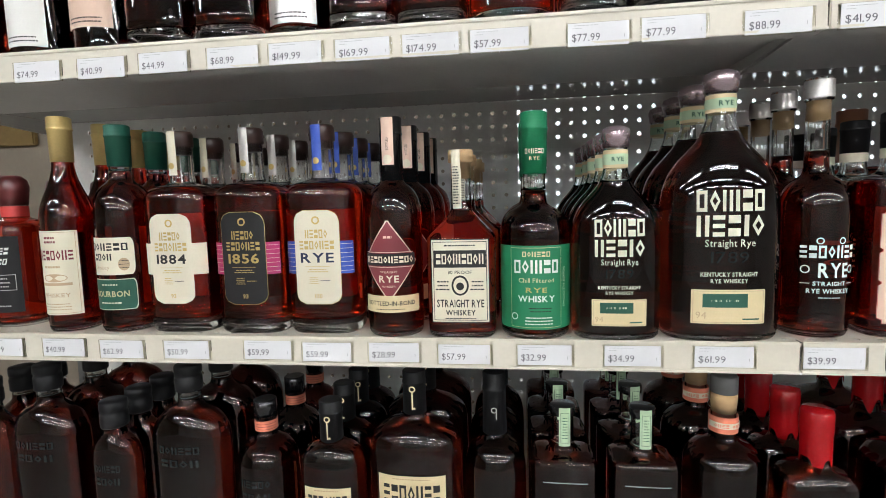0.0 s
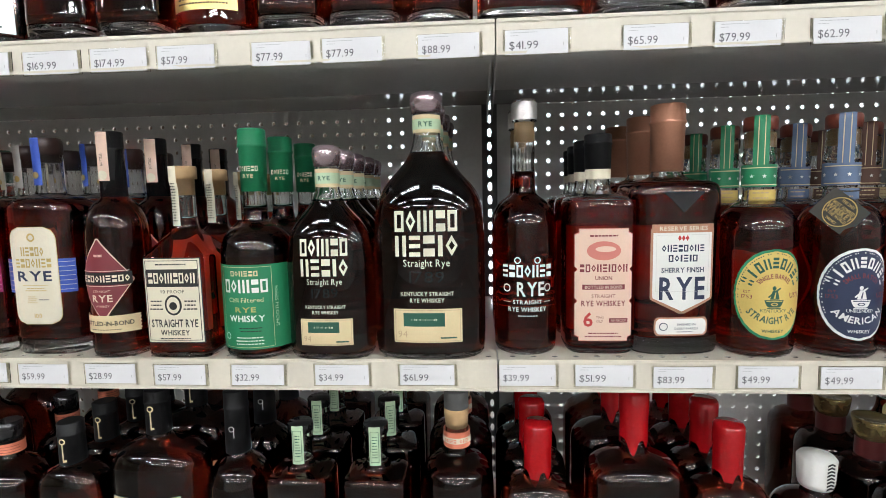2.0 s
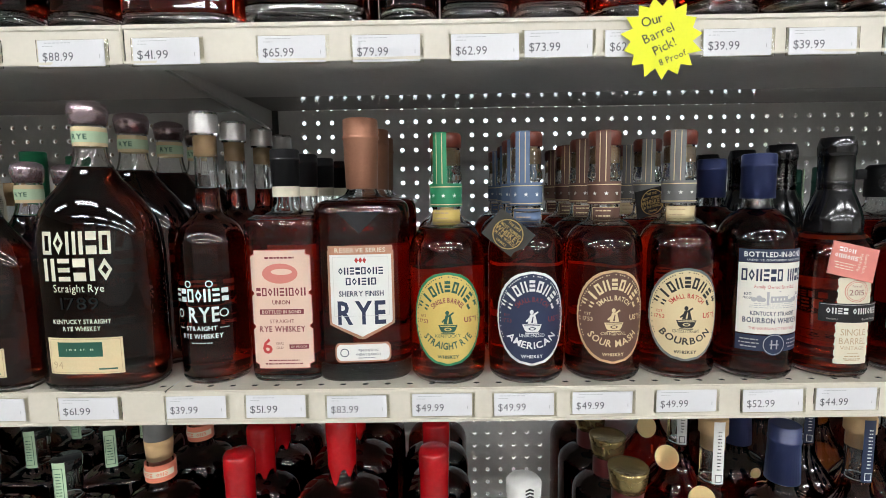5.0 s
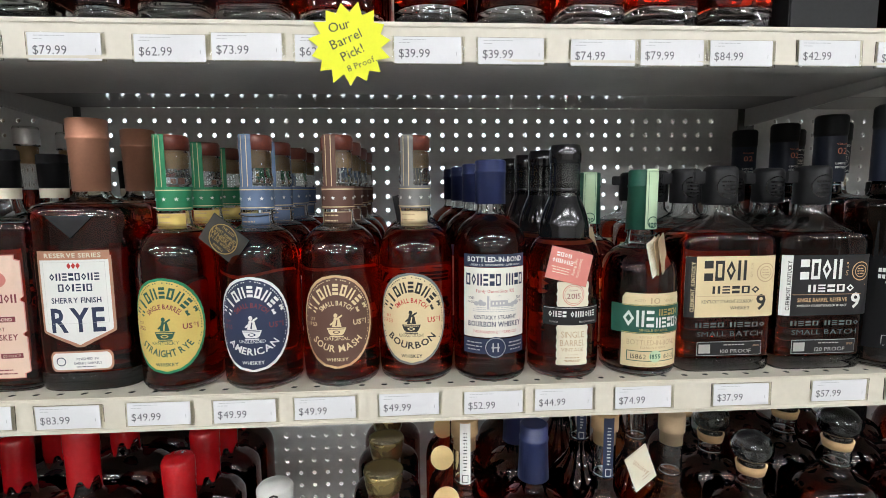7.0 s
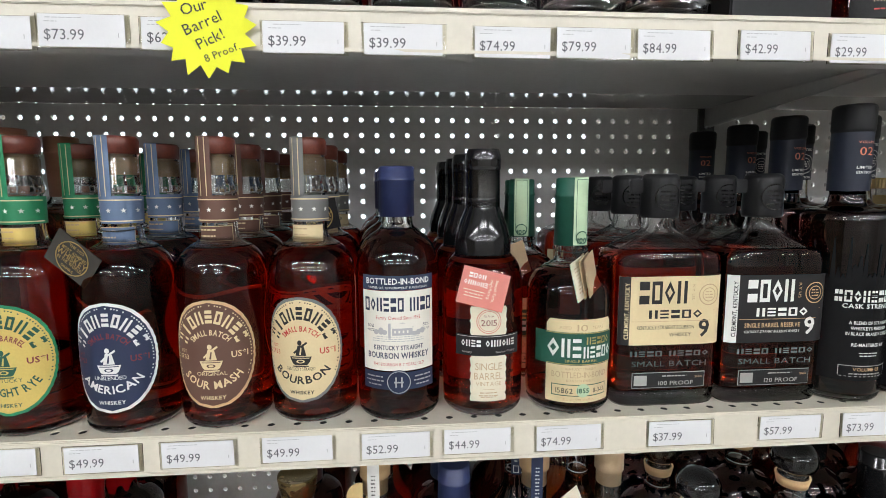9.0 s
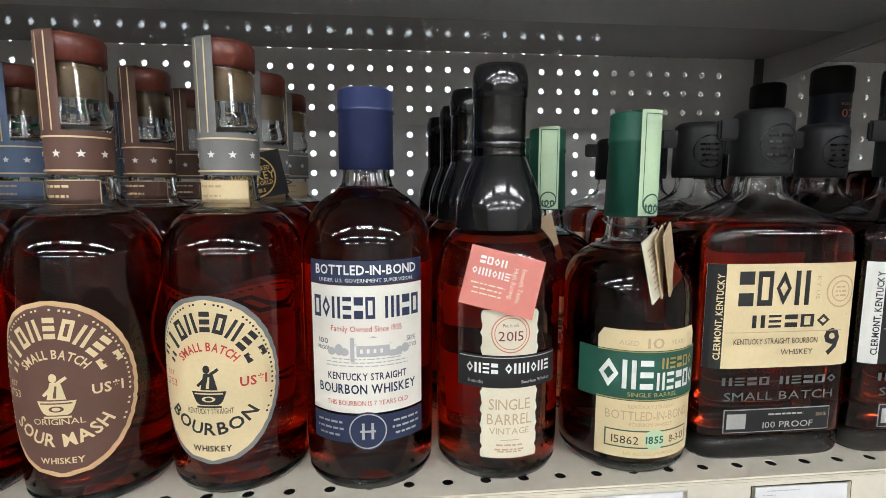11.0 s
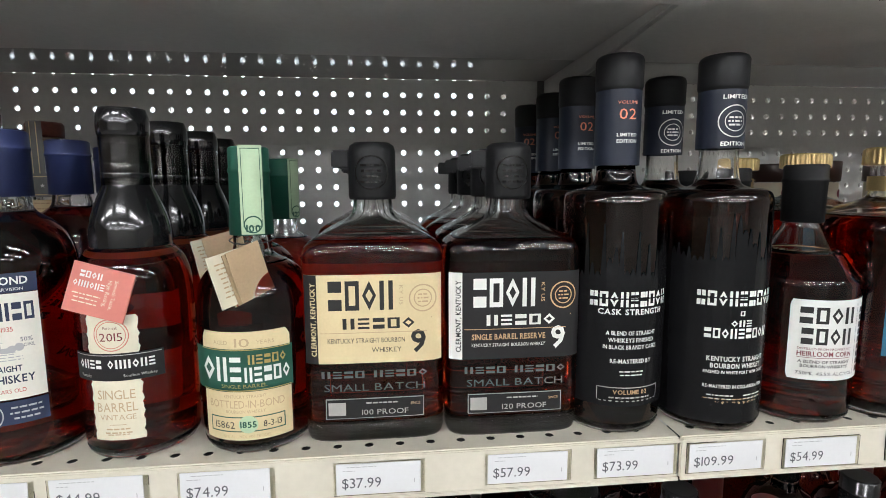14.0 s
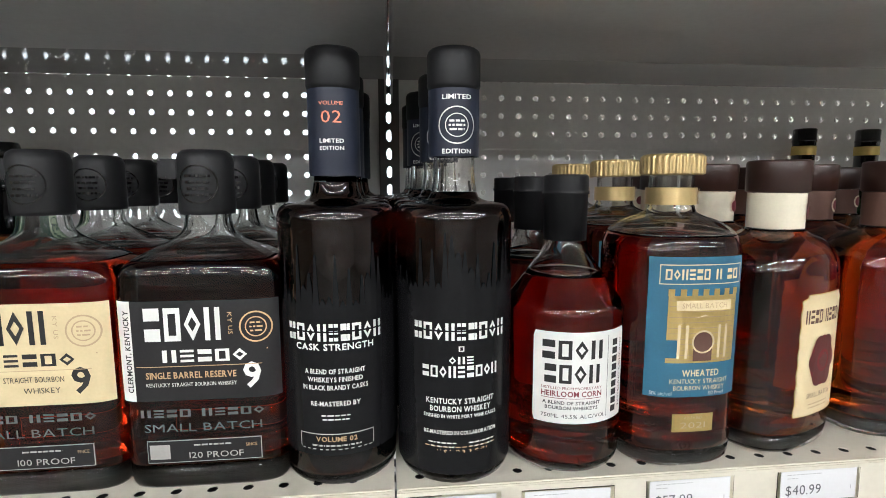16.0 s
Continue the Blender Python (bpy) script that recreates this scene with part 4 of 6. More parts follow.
s.lines(INK, 0.005, 0.041, 0.03, 2, 0.004, 0.0012, 6)
s.lines(WHITE, 0.003, 0.029, 0.040, 3, 0.004, 0.0014, 8)
s.disc(WHITE, -0.028, 0.030, 0.0045, hole=0.75)
s.text(SAGE, "SMOOTH SIPPIN", 0.038, 0.066, 0.0042, 0.050, turn=90)
s.frame_line(BUFF, 0, 0.0665, 0.066, 0.100, 0.0005)
b.ink(s)
shelve(b, 0.029, 0.672, 0, 4)


# two sizes of a flat shouldered decanter, printed white on the glass
def flat_decanter(label, k, h, w, cap, band, nk, sh, p0, p1, l0, l1):
    b = Bottle(label, h, w, w * 0.58, 2.5, sh, nk, 0.0145 * k, h - 0.010, "arch", DEEP, nk - 0.012)
    r = 0.0150 * k
    b.capsule(LILAC, cap, h, r * 1.05, r * 1.18, False, "lilac foil stopper", 0.008)
    ringprint(b, band, cap - 0.003, 0.0142 * k, BUFF, "neck_band")
    ringprint(b, band + 0.004, cap - 0.008, 0.0146 * k, SAGE, "green_band")
    s0 = Sheet(on_ring(0.0150 * k))
    s0.text(DARKGREEN, "RYE", 0, (band + cap) / 2 - 0.002, 0.005 * k, None, 1)
    s0.make(b.thing, ("neck_print",))
    plain = Sheet(b.wrap())
    e = p1 - p0
    plain.blocks(PAPER, "NNNINN", 0, p1 - e * 0.14, e * 0.22, w * 0.54)
    plain.blocks(PAPER, "NNNIN", 0, p1 - e * 0.40, e * 0.22, w * 0.54)
    plain.text(PAPER, "Straight Rye", 0, p1 - e * 0.58, e * 0.075, w * 0.40)
    plain.text(PAPER, "KENTUCKY STRAIGHT", 0, p0 + e * 0.09, e * 0.042, w * 0.46, 1)
    plain.text(PAPER, "RYE WHISKEY", 0, p0 + e * 0.02, e * 0.042, w * 0.30, 1)
    plain.make(b.thing, ("printed_name",))
    relief = Sheet(b.wrap())
    relief.text(BLACK_GLOSS, "1789", 0, p0 + e * 0.27, e * 0.12, w * 0.30, 0)
    relief.make(b.thing, ("raised_date",))
    s = b.label("label", BUFF, l0, l1, w * 0.30, "cream and green paper label")
    m = (l0 + l1) / 2
    s.bar(DARKGREEN, -w * 0.03, m + (l1 - l0) * 0.18, w * 0.36, (l1 - l0) * 0.40)
    s.lines(PAPER, -w * 0.03, m + (l1 - l0) * 0.18, w * 0.24, 1, 0.003, 0.0022, 5)
    s.text(KRAFT, "94", -w * 0.22, m - (l1 - l0) * 0.25, (l1 - l0) * 0.20)
    s.frame_line(KRAFT, 0, m, w * 0.57, (l1 - l0) * 0.92, 0.0005)
    s.bar(DARKGREEN, w * 0.18, l0 + (l1 - l0) * 0.14, w * 0.14, 0.0018)
    b.ink(s)
    return b


b = flat_decanter("dark flat-sided whiskey bottle with white lettering and lilac stopper", 1.0, 0.262, 0.108, 0.236, 0.211, 0.206, 0.116, 0.058, 0.152, 0.019, 0.052)
shelve(b, 0.128, 0.660, 0, 5, 0.067)
b = flat_decanter("large dark flat-sided whiskey bottle with white lettering", 1.15, 0.323, 0.138, 0.297, 0.273, 0.262, 0.145, 0.072, 0.184, 0.023, 0.064)
shelve(b, 0.252, 0.668, 0, 4, 0.084)

# white scroll lettering straight on the glass
b = Bottle("slim dark whiskey bottle with white scroll lettering", 0.313, 0.079, 0.079, 2, 0.146, 0.200, 0.0132, 0.285, "round", AMBER_DARK, 0.225)
b.turned("stopper", [(0.2855, 0.0130), (0.286, 0.0152), (0.311, 0.0152), (0.313, 0.0140)], GLASS, "clear stopper")
b.turned("cork", [(0.262, 0.0108), (0.2850, 0.0112)], CORK, "pale cork")
ringprint(b, 0.288, 0.309, 0.0152, SILVER, "seal_band")
plain = Sheet(b.wrap())
plain.blocks(WHITE, "NNNNNNN", 0, 0.105, 0.0150, 0.064)
plain.text(WHITE, "RYE", 0.004, 0.083, 0.0165, 0.034, 1)
for q in (-1, 1):
    plain.disc(WHITE, q * 0.026, 0.084, 0.005, hole=0.72)
    plain.disc(WHITE, q * 0.012, 0.118, 0.004, hole=0.7)
    plain.bar(WHITE, q * 0.026, 0.067, 0.010, 0.0008)
plain.text(WHITE, "STRAIGHT", 0, 0.067, 0.0048, 0.036, 1)
plain.text(WHITE, "RYE WHISKEY", 0, 0.058, 0.0052, 0.048, 1)
plain.lines(WHITE, 0, 0.050, 0.03, 1, 0.003, 0.0012)
plain.make(b.thing, ("printed_name",))
shelve(b, 0.372, 0.688, 0, 4, 0.082, 0.003)

# notched pink label
b = Bottle("whiskey bottle with a notched pink label and black capsule", 0.269, 0.086, 0.074, 4.5, 0.172, 0.200, 0.0148, 0.258, "square", AMBER, 0.188)
b.capsule(BLACK_MATT, 0.226, 0.269, 0.0158, 0.0165)
ringprint(b, 0.214, 0.226, 0.0150, PAPER)
notch = lambda q: 0.0335 - (0.005 if q < 0.05 or q > 0.95 else 0.0028 if abs(q - 0.36) < 0.02 or abs(q - 0.64) < 0.02 else 0)
s = b.label("label", PINKP, 0.018, 0.154, notch, "pale pink notched paper label", border=SALMON, edge=0.0009, rows=60)
s.lines(MAROON, 0, 0.146, 0.042, 1, 0.003, 0.002)
s.disc(SALMON, 0, 0.128, 0.020, 0, 0.0115)
s.disc(PINKP, 0.002, 0.130, 0.012, 0.0003, 0.0035)
s.blocks(MAROON, "NNNNNINNN", 0, 0.107, 0.0095, 0.056)
s.text(MAROON, "UNION", 0, 0.095, 0.0046, 0.020, 1)
s.bar(MAROON, 0, 0.084, 0.050, 0.0062)
s.text(PINKP, "BOTTLED IN BOND", 0, 0.084, 0.0036, 0.044, 1, lift=0.0003)
s.text(MAROON, "STRAIGHT", 0, 0.073, 0.0042, 0.028)
s.text(MAROON, "RYE WHISKEY", 0, 0.064, 0.0065, 0.052, 1)
s.text(RED, "6", -0.018, 0.044, 0.0165, None, 1)
s.text(MAROON, "YEARS", -0.004, 0.047, 0.003, 0.009)
s.text(MAROON, "OLD", -0.004, 0.042, 0.003, 0.008)
s.bar(MAROON, 0.018, 0.043, 0.022, 0.0055)
s.text(PINKP, "100 PROOF", 0.018, 0.043, 0.003, 0.018, lift=0.0003)
s.lines(MAROON, 0, 0.027, 0.045, 2, 0.004, 0.0016)
b.ink(s)
shelve(b, 0.463, 0.692, 0, 4, 0.080, 0.004)

# faceted bottle with a copper capsule and a shield label
b = Bottle("faceted dark whiskey bottle with a copper capsule and shield label", 0.304, 0.112, 0.100, 3.6, 0.184, 0.218, 0.0165, 0.29, "square", AMBER_DARK, 0.208, foot=0.97, heel=0.020)
b.capsule(COPPER, 0.222, 0.304, 0.0190, 0.0205, True, "brushed copper capsule")
emblem = Sheet(b.wrap())
emblem.patch(BLACKP, 0.172, 0.196, lambda q: max(0.024 * q, 0.0006), 0.001)
emblem.lines(SILVER, 0, 0.190, 0.02, 1, 0.003, 0.003)
emblem.make(b.thing, ("emblem",))
shield = lambda q: 0.0345 if q > 0.17 else max(0.0345 * q / 0.17, 0.0006)
s = b.label("label", WHITE, 0.054, 0.150, shield, "white shield-shaped label", border=COPPER, edge=0.0028, rows=36)
s.bar(COPPER, 0, 0.1535, 0.072, 0.010, 0.0002)
s.text(PAPER, "RESERVE SERIES", 0, 0.1535, 0.0048, 0.056, 1, lift=0.0006)
for q in (-1, 0, 1):
    s.polygon(RED, [(q * 0.0045 + 0.0022, 0.142), (q * 0.0045, 0.1455), (q * 0.0045 - 0.0022, 0.142), (q * 0.0045, 0.1385)])
s.blocks(NAVY, "NNNNNNNN", 0, 0.130, 0.0082, 0.050)
s.blocks(NAVY, "NNINIT", 0, 0.118, 0.0082, 0.034)
s.text(NAVY, "SHERRY FINISH", 0, 0.104, 0.0058, 0.050, 1)
s.text(NAVY, "RYE", 0, 0.082, 0.0260, 0.054, 1)
s.frame_line(SILVER, 0, 0.112, 0.062, 0.068, 0.0004)
b.ink(s)
s = b.label("lower_label", WHITE, 0.026, 0.045, lambda q: 0.030 - 0.004 * abs(2 * q - 1) ** 4, "small white paper label", border=COPPER, edge=0.002)
s.disc(NAVY, -0.021, 0.0355, 0.005, hole=0.8)
s.text(NAVY, "FINISHED IN", 0.006, 0.038, 0.0028, 0.022)
s.text(NAVY, "SHERRY BARRELS", 0.006, 0.033, 0.0028, 0.028)
s.lines(NAVY, 0.004, 0.029, 0.024, 1, 0.003, 0.0009)
b.ink(s)
shelve(b, 0.551, 0.704, 4, 3, 0.108, -0.002)


# four oval-label bottles
def oval_label_bottle(label, face, rim, ink, accent, band, foot_text, lines, sublabel):
    b = Bottle(label, 0.283, 0.089, 0.089, 2, 0.138, 0.186, 0.0165, 0.268, "round", AMBER, 0.176)
    b.turned("stopper", [(0.2662, 0.0128), (0.2666, 0.0180), (0.280, 0.0184), (0.283, 0.0165)], REDWOOD, "red-brown wooden stopper")
    b.turned("cork", [(0.246, 0.0118), (0.2660, 0.0124)], CORK, "pale cork")
    b.turned("neck_ring", [(0.228, 0.0168), (0.231, 0.0186), (0.236, 0.0186), (0.240, 0.0172), (0.262, 0.0172), (0.264, 0.0166)], GLASS, "ridged clear glass ring")
    strip(b, band, 0.226, 0.2832, 0.0085, -22, lambda z: 0.0188, 0.0, over=True)
    s0 = Sheet(on_ring(0.0188, -22))
    for q in (-1, 1):
        s0.bar(BUFF, q * 0.0032, 0.254, 0.0009, 0.056)
    s0.make(b.thing, ("strip_print",))
    ringprint(b, 0.200, 0.2262, 0.0178, band, "collar", 0.0182)
    s0 = Sheet(on_ring(0.0184))
    for z in (0.2025, 0.2225):
        s0.bar(BUFF, 0, z, 0.056, 0.0011)
    for q in (-2, -1, 0, 1, 2):
        star(s0, WHITE, q * 0.0125 - 0.003, 0.2125, 0.0026)
    s0.make(b.thing, ("collar_print",))
    strip(b, sublabel, 0.1795, 0.1965, 0.0185, 0, 0.0176, name="neck_label")
    s0 = Sheet(on_ring(0.0184))
    s0.lines(KRAFT if sublabel is not BROWNP else BUFF, -0.006, 0.193, 0.02, 2, 0.006, 0.0015, 3)
    s0.frame_line(KRAFT if sublabel is not BROWNP else BUFF, 0, 0.1892, 0.036, 0.0155, 0.0006)
    s0.make(b.thing, ("neck_label_print",))
    s = b.label("label", face, 0.0255, 0.1265, lambda q: max(0.0395 * math.sqrt(max(0, 1 - (2 * q - 1) ** 2)) + 0.0003 * math.sin(q * 90), 0.001), "oval paper label with a torn edge", border=rim, edge=0.0024, rows=40)
    c = 0.076
    s.begin("wordmark")
    for k in range(9):
        w = radians(-66 + 132 * k / 8)
        h, r = 0.0125, 0.0305
        dx, dy = math.sin(w), math.cos(w)
        m = 0.0031 if k != 1 else 0.0013
        cu, cv = r * dx * 1.0, c + r * dy * 1.22
        pair = ((-1, -0.35, -1, 1), (0.35, 1, -1, 1))
        stems = ((-1, 1, -1, 1),) if k == 1 else pair if k % 3 == 0 else ((-1, 1, 0.5, 1), (-1, 1, -0.25, 0.25), (-1, 1, -1, -0.5)) if k % 3 == 1 else (*pair, (-0.35, 0.35, 0.6, 1), (-0.35, 0.35, -1, -0.6))
        for p0, p1, q0, q1 in stems:
            s.polygon(ink, [(cu + m * p * dy + q * h / 2 * dx, cv - m * p * dx + q * h / 2 * dy) for p, q in ((p0, q0), (p1, q0), (p1, q1), (p0, q1))], 0.0, True)
    s.text(accent, lines[0], 0, c - 0.0005, 0.0052, 0.040, 1, arc=0.0225)
    # a figure seated on a still
    s.begin("emblem")
    s.patch(ink, c - 0.0145, c - 0.0060, lambda q: 0.0055 + 0.0050 * math.sqrt(q), 0.0, 0.0, 8, 6)
    s.bar(ink, 0, c - 0.0158, 0.0150, 0.0012)
    s.bar(face, 0, c - 0.0074, 0.0170, 0.0008, 0.0003)
    s.disc(face, 0, c - 0.0108, 0.0040, 0.0003, 0.0018, 0.6)
    s.patch(ink, c - 0.0052, c + 0.0052, lambda q: 0.0052 - 0.0024 * q, 0.0, 0.0004, 8, 5)
    s.disc(ink, -0.0006, c + 0.0078, 0.0021, 0.0, 0.0026)
    s.polygon(ink, ((0.0022, c + 0.0038), (0.0068, c + 0.0072), (0.0060, c + 0.0088), (0.0012, c + 0.0056)))
    s.polygon(ink, ((-0.0020, c + 0.0030), (-0.0072, c - 0.0022), (-0.0060, c - 0.0034), (-0.0010, c + 0.0008)))
    s.polygon(face, ((-0.0012, c - 0.0040), (0.0006, c - 0.0042), (0.0014, c + 0.0030), (0.0004, c + 0.0032)), 0.0003)
    s.text(accent, "US*1", 0.026, c - 0.001, 0.0058, 0.0155, 1)
    s.text(accent, "EST", -0.028, c + 0.003, 0.0030, 0.007)
    s.text(accent, "1753", -0.028, c - 0.003, 0.0044, 0.011)
    s.text(ink, lines[1], 0, c - 0.0185, 0.0036, 0.028)
    s.text(ink, lines[2], 0, c + 0.004, 0.0076, 0.058, 1, arc=-0.0340)
    s.text(ink, "WHISKEY", 0, c - 0.0425, 0.0036, 0.024, 1)
    fine = random.Random(5)
    s.begin("small_print")
    for k in range(64):
        w = radians(-118 + 236 * k / 63)
        if fine.random() < 0.82:
            cu, cv = 0.0372 * math.sin(w), c + 0.0480 * math.cos(w)
            s.bar(ink, cu, cv, 0.0012, 0.0012, 0.0, True)
    b.ink(s)
    return b


def round_tag(b, z, x, y, tilt, mat, yaw=0):
    tag, s = card(b, "neck_tag", mat, (x, y, z), 0.047, 0.036, tilt, yaw, 8, 0.0012, False, "card tag printed with a gold ring")
    s.disc(GOLD, 0, 0, 0.0170, hole=0.93)
    for k, (t, h, w) in enumerate((("THE 2023", 0.0030, 0.016), ("MOST ADMIRED", 0.0034, 0.027), ("WHISKEY", 0.0062, 0.032), ("IN THE WORLD", 0.0034, 0.027), ("DRINKS", 0.0028, 0.013))):
        s.text(GOLD, t, 0, 0.0115 - k * 0.0058, h, w, 1)
    s.make(tag, ("lettering",))
    loop(b, 0.196, 0.0205, 0.02)


b = oval_label_bottle("whiskey bottle with a yellow oval label and green collar", YELLOWP, GREEN, DARKGREEN, MAROON, GREEN, "", ("SINGLE BARREL", "KENTUCKY", "STRAIGHT RYE"), YELLOWP)
shelve(b, 0.652, 0.684, 0, 4, 0.092)
b = oval_label_bottle("whiskey bottle with a navy oval label, blue collar and hang tag", NAVY, WHITE, WHITE, MAROON, SLATE, "", ("SMALL BATCH", "UNBLENDED", "AMERICAN"), SLATE)
round_tag(b, 0.170, -0.026, -0.040, -40, CHARCOAL, -14)
shelve(b, 0.745, 0.682, 0, 4, 0.092)
b = oval_label_bottle("whiskey bottle with a brown oval label and brown collar", BROWNP, TANP, BUFF, BUFF, BROWNP, "", ("SMALL BATCH", "ORIGINAL", "SOUR MASH"), BROWNP)
shelve(b, 0.836, 0.685, 0, 4, 0.092)
b = oval_label_bottle("whiskey bottle with a straw oval label and charcoal collar", BUFF, GREYP, INK, RED, GREYP, "", ("SMALL BATCH", "KENTUCKY STRAIGHT", "BOURBON"), BUFF)
b.stand(0.925, 0.690, DECK, -8)
b = oval_label_bottle("straw oval label whiskey bottle with a black hang tag", BUFF, GREYP, INK, RED, GREYP, "", ("SMALL BATCH", "KENTUCKY STRAIGHT", "BOURBON"), BUFF)
round_tag(b, 0.200, -0.006, -0.027, 12, BLACKP, 8)
b.stand(0.925, 0.786, DECK, 6)
restock(b.thing, pose(0.927, 0.880, DECK, 0, 0, 20))

# white and navy label
b = Bottle("bourbon bottle with a white and navy label and navy capsule", 0.252, 0.087, 0.087, 2, 0.140, 0.196, 0.0155, 0.245, "round", AMBER_DARK, 0.192)
b.capsule(NAVYCAP, 0.204, 0.255, 0.0180, 0.0178, True, "navy wax capsule")
s = b.label("label", IVORY, 0.054, 0.134, 0.0385, "ivory paper label")
s.blocks(NAVY, "NNNNNN NINN", 0, 0.1205, 0.0135, 0.070)
s.text(RED, "Family Owned Since 1935", 0, 0.1075, 0.0036, 0.044)
s.bar(FAINT, 0.004, 0.0935, 0.020, 0.0070)
s.polygon(FAINT, ((-0.008, 0.0972), (0.016, 0.0972), (0.004, 0.1030)))
s.bar(FAINT, -0.0085, 0.0945, 0.0025, 0.0150)
s.bar(FAINT, 0.0180, 0.0915, 0.0080, 0.0040)
for q in (-0.003, 0.001, 0.005, 0.009):
    s.bar(IVORY, q, 0.0937, 0.0016, 0.0026, 0.0003)
for q, h in ((-0.022, 0.0050), (-0.017, 0.0072), (-0.0135, 0.0050), (0.0245, 0.0060), (0.0205, 0.0046)):
    s.disc(FAINT, q, 0.0905 + h / 2, 0.0028, 0.0001, h / 2)
s.lines(FAINT, 0, 0.0885, 0.054, 3, 0.0022, 0.0007, 3)
for q, t in ((-0.028, ("100", "PROOF")), (0.029, ("50%", "ALC/VOL"))):
    s.text(NAVY, t[0], q, 0.099, 0.0032, 0.007)
    s.text(NAVY, t[1], q, 0.0945, 0.0026, 0.009)
s.text(NAVY, "KENTUCKY STRAIGHT", 0, 0.0775, 0.0044, 0.050, 1)
s.text(NAVY, "BOURBON WHISKEY", 0, 0.0695, 0.0058, 0.064, 1)
s.text(RED, "THIS BOURBON IS 7 YEARS OLD", 0, 0.0605, 0.0031, 0.052)
b.ink(s)
s = b.label("upper_band", NAVY, 0.1345, 0.149, 0.0385, "navy paper band")
s.text(WHITE, "BOTTLED-IN-BOND", 0, 0.1435, 0.0056, 0.066, 1)
s.text(WHITE, "UNDER U.S. GOVERNMENT SUPERVISION", 0, 0.1372, 0.0022, 0.060)
b.ink(s)
s = b.label("lower_band", NAVY, 0.0345, 0.0525, lambda q: 0.0385, "navy paper band with a round seal")
s.disc(NAVY, 0, 0.0425, 0.0125, 0.0002)
s.disc(SILVER, 0, 0.0425, 0.0115, 0.0004, hole=0.93)
for q in (-1, 1):
    s.bar(SILVER, q * 0.0028, 0.0425, 0.0016, 0.0105, 0.0004)
s.bar(SILVER, 0, 0.0425, 0.0095, 0.0014, 0.0006)
for q in (-1, 1):
    s.lines(SILVER, q * 0.025, 0.0475, 0.020, 3, 0.0042, 0.0014, 5)
b.ink(s)
shelve(b, 1.014, 0.684, 0, 3, 0.094, -0.006)

# long black wax neck with a salmon tag
b = Bottle("bourbon bottle with a long black wax neck and salmon hang tag", 0.270, 0.086, 0.086, 2, 0.120, 0.175, 0.0185, 0.262, "round", AMBER, 0.165)
b.turned("cap", chaikin([(0.158, 0.0292), (0.172, 0.0298), (0.184, 0.0285), (0.198, 0.0240), (0.212, 0.0182), (0.216, 0.0172), (0.218, 0.0182), (0.222, 0.0182), (0.224, 0.0170), (0.250, 0.0172), (0.252, 0.0188), (0.264, 0.0190), (0.272, 0.0165)], 1), BLACK_GLOSS, "long glossy black wax capsule")
ringprint(b, 0.1555, 0.161, 0.0292, GOLD, "gold_line")
torn = lambda q: 0.0185 + 0.0006 * math.sin(q * 61) + 0.0004 * math.sin(q * 143)
s = b.label("label", PAPER, 0.018, 0.116, torn, "narrow cream label with torn edges", rows=40)
s.disc(SALMON, 0, 0.101, 0.0125, hole=0.94)
s.disc(SALMON, 0, 0.101, 0.0105, hole=0.95)
s.text(MAROON, "2015", 0, 0.0995, 0.0062, 0.016)
s.text(MAROON, "Put in oak", 0, 0.1065, 0.0024, 0.010)
s.lines(KRAFT, 0, 0.0225, 0.020, 1, 0.003, 0.0009)
s.text(KRAFT, "SINGLE", 0, 0.0545, 0.0072, 0.027)
s.text(KRAFT, "BARREL", 0, 0.0445, 0.0072, 0.029)
s.text(KRAFT, "VINTAGE", 0, 0.0365, 0.0042, 0.026)
s.bar(KRAFT, 0, 0.0305, 0.012, 0.0005)
s.lines(KRAFT, 0, 0.027, 0.022, 2, 0.003, 0.0012)
b.ink(s)
s = b.label("black_band", BLACKP, 0.0655, 0.087, 0.0345, "black paper band", lift=0.0006)
s.blocks(WHITE, "NNNN NiiiiNNN", 0, 0.0785, 0.0068, 0.056)
s.bar(SILVER, 0, 0.0855, 0.066, 0.0005)
s.text(SILVER, "Kentucky", -0.022, 0.0695, 0.0022, 0.010)
s.text(SILVER, "Bourbon Whiskey", 0.018, 0.0695, 0.0022, 0.022)
b.ink(s)
tag, s = card(b, "neck_tag", SALMON, (-0.006, -0.042, 0.134), 0.047, 0.037, -14, -6, -10, 0.0016, False, "salmon folded card tag")
s.text(PAPER, "Smooth Taste,", 0.012, 0.0, 0.003, 0.022, turn=-90)
s.text(PAPER, "High Rating.", 0.007, 0.0, 0.003, 0.020, turn=-90)
s.blocks(WHITE, "NNNN", -0.008, 0.011, 0.0048, 0.017)
s.blocks(WHITE, "NiiiiNNN", -0.008, 0.0035, 0.0048, 0.024)
s.lines(PAPER, -0.008, -0.004, 0.022, 3, 0.003, 0.0009, 2)
s.make(tag, ("lettering",))
loop(b, 0.1525, 0.0305, 0.02)
shelve(b, 1.104, 0.686, 0, 4, 0.090, -0.003)

